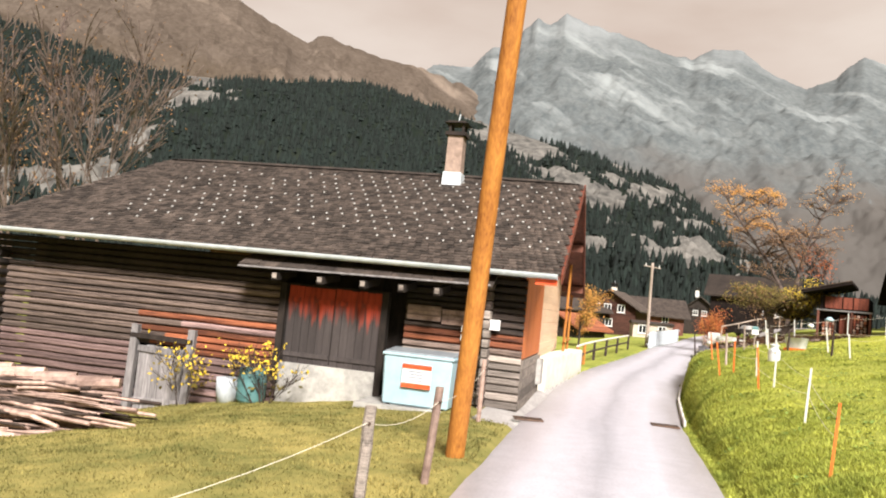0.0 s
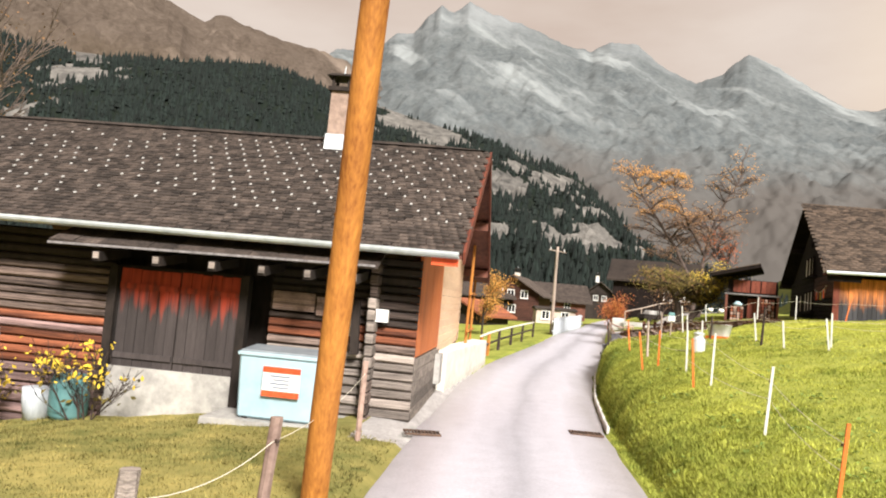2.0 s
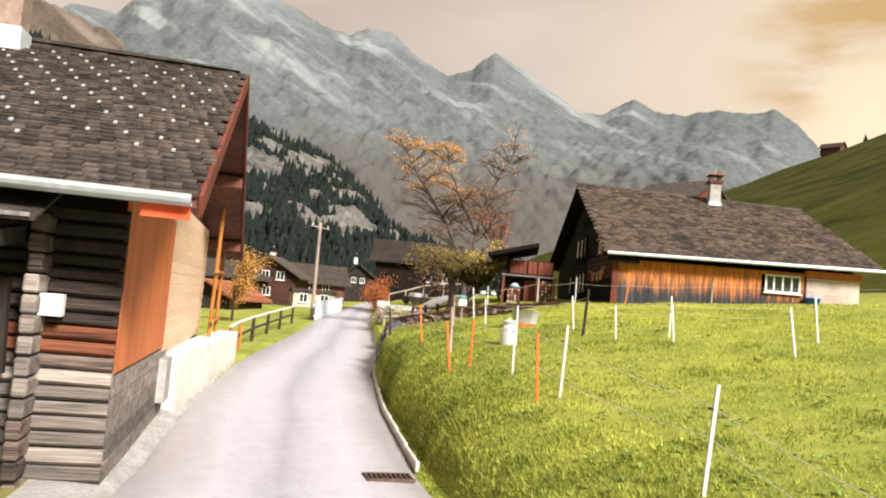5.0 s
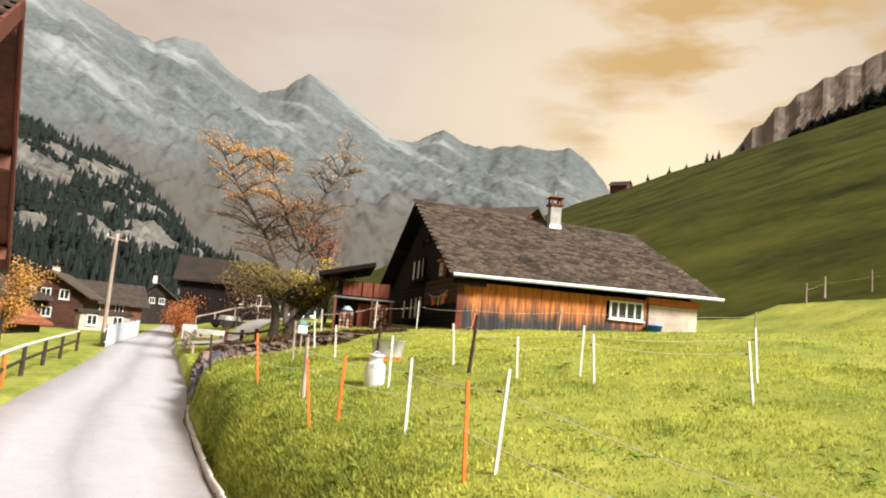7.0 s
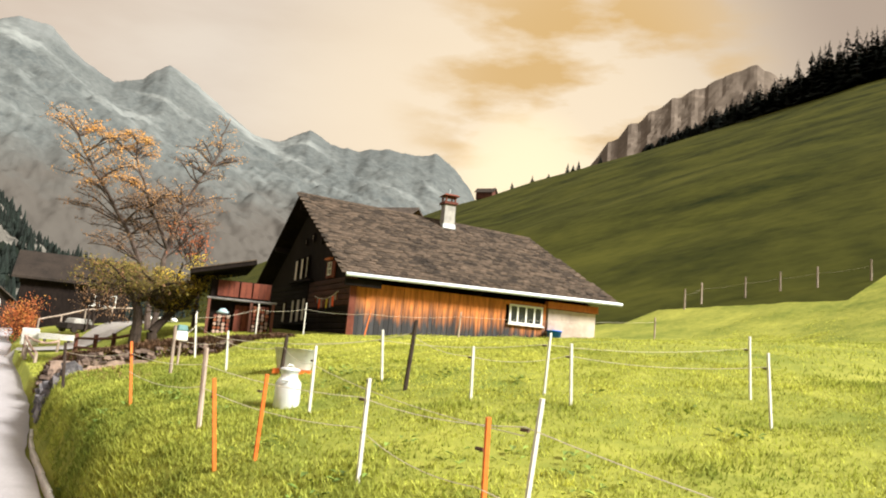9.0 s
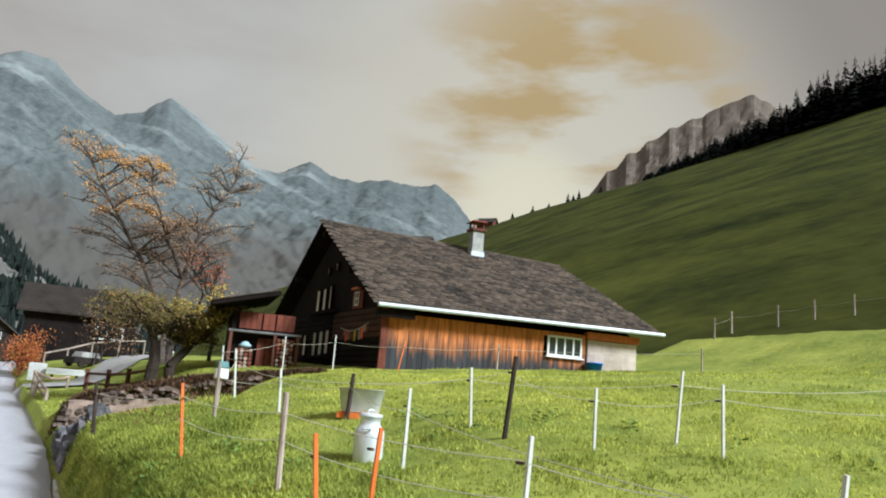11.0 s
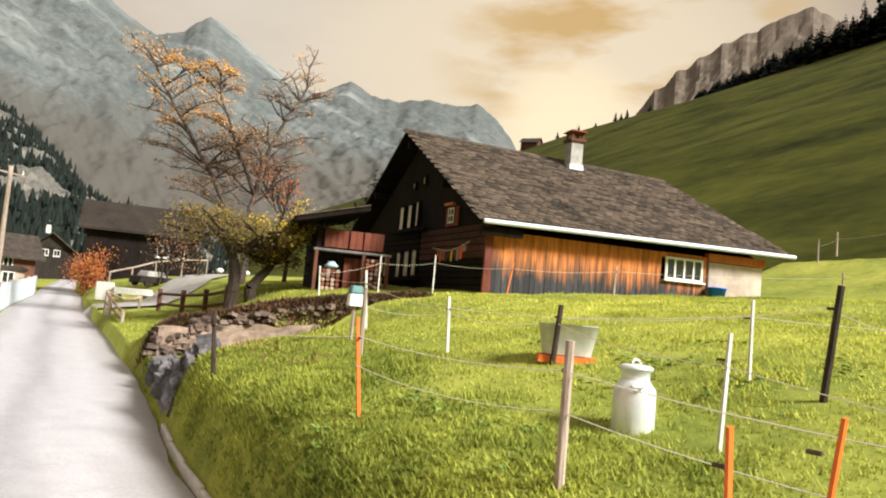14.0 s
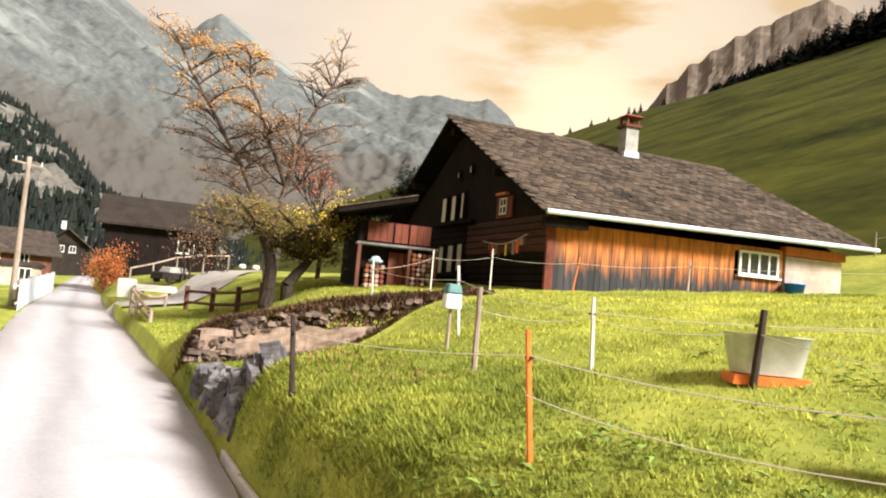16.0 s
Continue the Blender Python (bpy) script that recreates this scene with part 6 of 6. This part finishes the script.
def leaf_cloud(parent, name, points, count, size, mat, rng, jitter, label=""):
    verts, faces = [], []
    for _ in range(count):
        c = rng.choice(points) + Vector((rng.gauss(0, jitter), rng.gauss(0, jitter), rng.gauss(0, jitter)))
        u = Vector((rng.uniform(-1, 1), rng.uniform(-1, 1), rng.uniform(-1, 1))).normalized()
        w = u.orthogonal().normalized()
        s = size * rng.uniform(0.6, 1.3)
        b = len(verts)
        verts += [c - u * s, c + w * s * 0.55, c + u * s, c - w * s * 0.55]
        faces.append((b, b + 1, b + 2, b + 3))
    ob = sheet(name, [tuple(v) for v in verts], faces, mat, smooth=False)
    ob.parent = parent
    return tagged(ob, label, kind="stuff")


def tree(label, x, y, z, stems, seed, leaves, bark, level=4, spread=0.42, bend=0.16, min_r=0.012):
    t = thing("tree", label, "tree", (x, y, z))
    rng = random.Random(seed)
    bm, tips = bmesh.new(), []
    for (dx, dy), d, ln, r in stems:
        grow(bm, tips, Vector((dx, dy, -0.2)), Vector(d).normalized(), ln, r, level, rng, spread, bend, min_r)
    part("trunk", bm, bark, t)
    for mat, count, size, jit, pick in leaves:
        pts = [p for p in tips if pick(p)] or tips
        leaf_cloud(t, "crown", pts, count, size, mat, rng, jit)
    return t


def limb(bm, pts, r0, r1, n=6):
    """A tapered, slightly crooked limb along the given points; gives back its fine polyline."""
    out = []
    for a, b in zip(pts, pts[1:]):
        for k in range(4):
            out.append(Vector(a).lerp(Vector(b), k / 4))
    out.append(Vector(pts[-1]))
    for k, p in enumerate(out[1:-1], 1):
        p += Vector((noise.noise(p * 0.9), noise.noise(p * 0.9 + Vector((7, 0, 0))), noise.noise(p * 0.9 + Vector((0, 9, 0))))) * 0.16
    m = len(out) - 1
    for k in range(m):
        tube(bm, out[k], out[k + 1], r0 + (r1 - r0) * k / m, r0 + (r1 - r0) * (k + 1) / m, n, caps=False)
    return out


def twigs(bm, tips, line, rng, count, length, r, rise, droop, depth):
    """Side branches that leave a limb nearly level, forking into finer ones."""
    for _ in range(count):
        k = rng.randint(1, len(line) - 2)
        p = line[k]
        axis = (line[k + 1] - line[k - 1]).normalized()
        side = Vector((rng.choice((-1, 1)) * rng.uniform(0.5, 1), rng.uniform(-0.9, 0.9), rng.uniform(*rise))).normalized()
        d = (side + axis * 0.45).normalized()
        ln = length * rng.uniform(0.5, 1.15) * (1.1 - 0.5 * k / len(line))
        mid = p + d * ln * 0.55 + Vector((0, 0, 0.06 * ln))
        end = p + d * ln + Vector((0, 0, -droop * ln))
        sub = limb(bm, (p, mid, end), r, r * 0.35, 5 if depth else 3)
        tips += sub[4:]
        if depth:
            twigs(bm, tips, sub, rng, 6, length * 0.42, max(r * 0.5, 0.008), rise, droop, depth - 1)


def birch():
    t = thing("tree", "tall birch nearly bare with few orange autumn leaves", "tree", (11.0, 44.0, 1.9))
    t.scale = (1.04, 1, 0.83)
    rng, bm, tips = random.Random(5), bmesh.new(), []
    a = limb(bm, ((1.1, 0, -0.3), (0.8, 0, 2.4), (-0.1, 0.1, 4.6), (-1.4, 0, 6.8), (-2.7, -0.1, 9.3)), 0.13, 0.035, 8)
    b = limb(bm, ((1.35, 0.2, -0.3), (1.3, 0.2, 2.6), (1.4, 0.2, 4.8), (2.0, 0.3, 7.2), (2.9, 0.3, 9.4), (3.2, 0.3, 11.3)), 0.13, 0.02, 8)
    c = limb(bm, (b[7], (0.5, -0.4, 5.6), (-0.3, -0.7, 7.6), (-0.6, -0.7, 9.0)), 0.08, 0.02, 6)
    for line, n, ln in ((a[5:], 44, 2.3), (b[5:17], 40, 2.1), (c[3:], 18, 1.5)):
        twigs(bm, tips, line, rng, n, ln, 0.034, (-0.1, 0.5), 0.05, 1)
    twigs(bm, tips, b[15:], rng, 9, 0.9, 0.016, (0.2, 1.0), 0.0, 1)
    part("trunk", bm, M["birch"], t)
    for mat, count, pick in ((M["leaf_orange"], 3000, lambda p: p.z > 6.6 and p.x < 0.4), (M["leaf_orange"], 650, lambda p: p.z > 6.0 and p.x > 0.4), (M["brush"], 4200, lambda p: p.z < 7.0)):
        leaf_cloud(t, "crown", [p for p in tips if pick(p)] or tips, count, 0.05, mat, rng, 0.10)


def apple():
    z0 = gz(10.5, 38.9)
    t = thing("tree", "gnarled apple tree with olive and yellow leaves", "tree", (10.5, 38.9, z0))
    t.scale = (1.02, 1.0, 0.92)
    rng, bm, tips = random.Random(9), bmesh.new(), []
    a = limb(bm, ((-0.25, 0, -0.3), (-0.3, 0, 0.7), (-0.45, 0, 1.5)), 0.2, 0.13, 9)
    b = limb(bm, ((0.2, 0, -0.3), (0.2, 0, 0.6), (0.75, 0, 1.35)), 0.19, 0.12, 9)
    for k in range(15):
        base = a[-1] if k % 2 else b[-1]
        ang = math.tau * k / 15 + rng.uniform(-0.2, 0.2)
        up = rng.uniform(0.2, 1.0)
        end = Vector((0.1 + 2.6 * math.cos(ang) * (1.15 - 0.55 * up), 1.8 * math.sin(ang) * (1.15 - 0.55 * up), 1.55 + 1.9 * up))
        mid = base.lerp(end, 0.5) + Vector((0, 0, 0.25))
        line = limb(bm, (base, mid, end), 0.075, 0.022, 6)
        tips += line[5:]
        twigs(bm, tips, line, rng, 8, 0.85, 0.018, (-0.2, 0.6), 0.15, 0)
    part("trunk", bm, M["bark"], t)
    leaf_cloud(t, "crown", tips, 6000, 0.05, M["leaf_olive"], rng, 0.15)
    leaf_cloud(t, "crown", [p for p in tips if p.x > 0.5], 2000, 0.05, M["leaf_yellow"], rng, 0.16)
    leaf_cloud(t, "crown", [p for p in tips if p.x < 1.2], 1300, 0.05, M["brush"], rng, 0.16)


birch()
apple()
tree("small bare reddish tree beside the annex", 13.6, 43.5, gz(13.6, 43.5), [((0, 0), (0.05, 0, 1), 2.0, 0.09)], 12, [(M["leaf_red"], 500, 0.06, 0.2, lambda p: p.z > 1.5)], M["bark"], 4, 0.42)
tree("large bare tree behind the barn", -31.5, 43.0, -4.0, [((0, 0), (0.02, 0, 1), 8.5, 0.34), ((1.8, 0.5), (0.12, 0, 1), 7.5, 0.26), ((-2.5, 0), (-0.15, 0, 1), 7.5, 0.26)], 21,
     [(M["brush"], 1600, 0.10, 0.8, lambda p: p.z > 6)], M["birch"], 5, 0.36, 0.12, 0.03)
tree("small golden larch beside the lane", 1.35, 44.5, gz(1.35, 44.5), [((0, 0), (0, 0, 1), 1.6, 0.07)], 31, [(M["leaf_orange"], 2600, 0.05, 0.18, lambda p: True), (M["leaf_olive"], 700, 0.05, 0.2, lambda p: True)], M["bark"], 3, 0.36)
tree("rust-red bush near the village houses", 10.5, 64.0, gz(10.5, 64.0) + 0.1, [((0, 0), (0.1, 0, 1), 1.1, 0.07), ((0.4, 0), (-0.2, 0, 1), 1.0, 0.06)], 33, [(M["leaf_red"], 3200, 0.055, 0.3, lambda p: True), (M["leaf_orange"], 500, 0.055, 0.3, lambda p: True)], M["bark"], 3, 0.55)
tree("brown leafless bush beside the dark chalet", 12.4, 56.0, gz(12.4, 56.0), [((0, 0), (0.2, 0, 1), 1.2, 0.06), ((0.5, 0), (-0.2, 0, 1), 1.2, 0.06), ((1.2, 0.4), (0.1, 0, 1), 1.3, 0.06)], 35, [(M["brush"], 900, 0.06, 0.3, lambda p: True)], M["bark"], 4, 0.5)
tree("dark evergreen behind the chalet roof", 26.5, 60.0, 3.6, [((0, 0), (0, 0, 1), 2.4, 0.15)], 37, [(M["fir"], 5200, 0.16, 0.4, lambda p: True)], M["bark"], 4, 0.5)
tree("thin shrub with yellow leaves before the barn door", -3.55, 15.15, gz(-3.55, 15.15), [((0, 0), (-0.25, 0, 1), 0.62, 0.016), ((0.1, 0), (0.2, 0, 1), 0.66, 0.016), ((-0.1, 0), (-0.6, -0.1, 1), 0.66, 0.014), ((0.05, 0), (0.5, 0, 1), 0.6, 0.014), ((0, 0.05), (0, 0, 1), 0.7, 0.016)], 41,
     [(M["leaf_yellow"], 190, 0.045, 0.08, lambda p: p.z > 0.6), (M["leaf_olive"], 40, 0.05, 0.1, lambda p: p.z < 0.6)], M["bark"], 3, 0.42, 0.2, 0.004)
tree("thin shrub with yellow leaves by the small door", -5.35, 15.1, gz(-5.1, 15.1), [((0, 0), (-0.2, 0, 1), 0.7, 0.015), ((0.1, 0), (0.25, 0, 1), 0.65, 0.014)], 43,
     [(M["leaf_yellow"], 150, 0.045, 0.08, lambda p: p.z > 0.4), (M["leaf_olive"], 60, 0.05, 0.1, lambda p: p.z < 0.9)], M["bark"], 3, 0.42, 0.2, 0.004)


def conifer(x, y, z, h, r, seed):
    t = thing("conifer", "dark spruce on the hillside crest", "tree", (x, y, z), group="crest spruces")
    rng = random.Random(seed)
    bm = bmesh.new()
    tube(bm, (0, 0, -1), (0, 0, h), r * 0.09, 0.02, 6, caps=False)
    part("trunk", bm, M["bark"], t)
    verts, faces = [], []
    for k in range(150):
        s = rng.uniform(0.08, 1.0)
        rad, a = r * (1.02 - s) * rng.uniform(0.7, 1.25) + 0.1, rng.uniform(0, math.tau)
        zc = h * s
        b = len(verts)
        c, sn = math.cos(a), math.sin(a)
        w = rad * 0.42
        verts += [(0, 0, zc + rad * 0.25), (c * rad - sn * w, sn * rad + c * w, zc - rad * 0.28), (c * rad * 1.2, sn * rad * 1.2, zc - rad * 0.42), (c * rad + sn * w, sn * rad - c * w, zc - rad * 0.28)]
        faces.append((b, b + 1, b + 2, b + 3))
    ob = sheet("crown", verts, faces, M["fir"], smooth=False)
    ob.parent = t


def on_crest(az, back=0.0):
    """A place on the crest of the hillside in the given direction."""
    d = (312 + back) / math.sin(radians(az - 10))
    x, y = d * math.sin(radians(az)) + 2.9, d * math.cos(radians(az)) + 13
    return x, y, gz(x, y)


for k in range(190):
    az = 51.2 + 24.0 * (k / 190) + random.uniform(-0.25, 0.25)
    x, y, z = on_crest(az, random.uniform(-16, 6))
    s = min(1.0, 0.16 + (az - 51.2) / 15)
    conifer(x, y, z - 1.5, random.uniform(17, 30) * s, random.uniform(4.0, 6.0) * (0.35 + 0.65 * s), 100 + k)
for k, az in enumerate((39.0, 40.2, 41.5, 43.0, 44.2, 45.6, 46.0, 46.4, 48)):
    x, y, z = on_crest(az)
    conifer(x, y, z - 1, random.uniform(4, 8), 1.6, 300 + k)

hx, hy, hz = on_crest(39.6, -30)
house("hillside_barn", "dark barn on the hillside skyline", hx, hy, -60, 13, 10, hz - 2, hz + 3.5, hz + 7, "brown", "shingle", over=1.2)

# ---- grass, weeds, stubble ----
def blades(name, n, xr, yr, seed, size, label, mat, test):
    g = np.random.default_rng(seed)
    x, y = g.uniform(*xr, n * 3), g.uniform(*yr, n * 3)
    ok = test(x, y)
    x, y = x[ok][:n], y[ok][:n]
    z = ground_z(x, y) + np.array([noise.noise(Vector((a * 0.5, b * 0.5, 3))) * 0.07 + noise.noise(Vector((a * 1.7, b * 1.7, 7))) * 0.035 for a, b in zip(x, y)]) * smooth(0.1, 0.7, np.abs(x - road_x(y)) - road_half(y)) - 0.01
    tuft = np.array([0.55 + 0.75 * max(0, noise.noise(Vector((a * 1.1, b * 1.1, 20)))) + 0.45 * max(0, noise.noise(Vector((a * 3.7, b * 3.7, 31)))) for a, b in zip(x, y)])
    h = size * 0.72 * tuft * g.uniform(0.5, 1.3, len(x))
    a, lean = g.uniform(0, math.tau, len(x)), g.uniform(0.2, 1.3, len(x))
    w = 0.07 * size + 0.05 * h
    ca, sa = np.cos(a), np.sin(a)
    p0 = np.stack([x - sa * w, y + ca * w, z], 1)
    p1 = np.stack([x + sa * w, y - ca * w, z], 1)
    p2 = np.stack([x + ca * h * lean, y + sa * h * lean, z + h], 1)
    v = np.stack([p0, p1, p2], 1).reshape(-1, 3)
    f = np.arange(len(v)).reshape(-1, 3)
    ob = sheet(name, v.tolist(), f.tolist(), mat, smooth=False)
    return tagged(ob, label, "grass", kind="stuff")


def off_road(x, y):
    return np.abs(x - road_x(y)) - road_half(y) > 0.12


def bank_edge(x, y):
    return x - road_x(y) - road_half(y)


blades("grass", 190000, (4.9, 13), (7, 27), 1, 0.085, "short green and yellow meadow grass", M["blade"], lambda x, y: bank_edge(x, y) > 0.45)
blades("bank_grass", 120000, (4.5, 8.2), (8, 33), 8, 0.115, "dark lush grass on the bank beside the lane", M["lush"], lambda x, y: (bank_edge(x, y) > 0.06) & (bank_edge(x, y) < 0.35 + 1.7 * np.modf(np.abs(np.sin(x * 12.99 + y * 78.23) * 437.5))[0] - 0.3 * np.sin(y * 1.7)))
blades("grass", 70000, (5.2, 30), (26, 46), 2, 0.11, "meadow grass round the chalet", M["blade"], lambda x, y: off_road(x, y) & ((x < 13.5) | (y < 30)) & ~((y > 44) & (x < 12)))
blades("grass", 50000, (12, 34), (8, 32), 4, 0.12, "rough grass on the rising meadow", M["blade"], lambda x, y: x > 0)
blades("grass", 75000, (-8.5, 1.75), (5.2, 15.5), 3, 0.085, "dull lawn grass before the barn", M["lawn"], lambda x, y: off_road(x, y) & ~((x > -1.5) & (y > 14.7)) & ~((x > 0.95) & (y > 14.3)))
blades("dry_grass", 20000, (6.5, 12.4), (32.1, 33.0), 5, 0.24, "brown turf hanging over the old wall", M["turf"], lambda x, y: x > 0)
blades("dry_grass", 500, (5.9, 6.8), (25.0, 29.5), 6, 0.16, "dry grass by the rock", M["brush"], lambda x, y: off_road(x, y))
rng = random.Random(77)
verts, faces = [], []
for k in range(85):
    cx, cy = rng.uniform(4.9, 9.5), rng.uniform(8.5, 24)
    if cx - float(road_x(cy) + road_half(cy)) < 0.4:
        continue
    for _ in range(rng.randint(5, 11)):
        x, y = cx + rng.gauss(0, 0.12), cy + rng.gauss(0, 0.12)
        z, a, s = gz(x, y) + 0.03, rng.uniform(0, math.tau), rng.uniform(0.03, 0.065)
        c, sn = math.cos(a), math.sin(a)
        b = len(verts)
        verts += [(x, y, z), (x + c * s - sn * s * 0.5, y + sn * s + c * s * 0.5, z + s * 0.5), (x + c * s * 1.7, y + sn * s * 1.7, z + s * 0.45), (x + c * s + sn * s * 0.5, y + sn * s - c * s * 0.5, z + s * 0.5)]
        faces.append((b, b + 1, b + 2, b + 3))
tagged(sheet("weeds", verts, faces, M["leafy"], smooth=False), "broad-leaved weeds in the meadow", "weeds", kind="stuff")
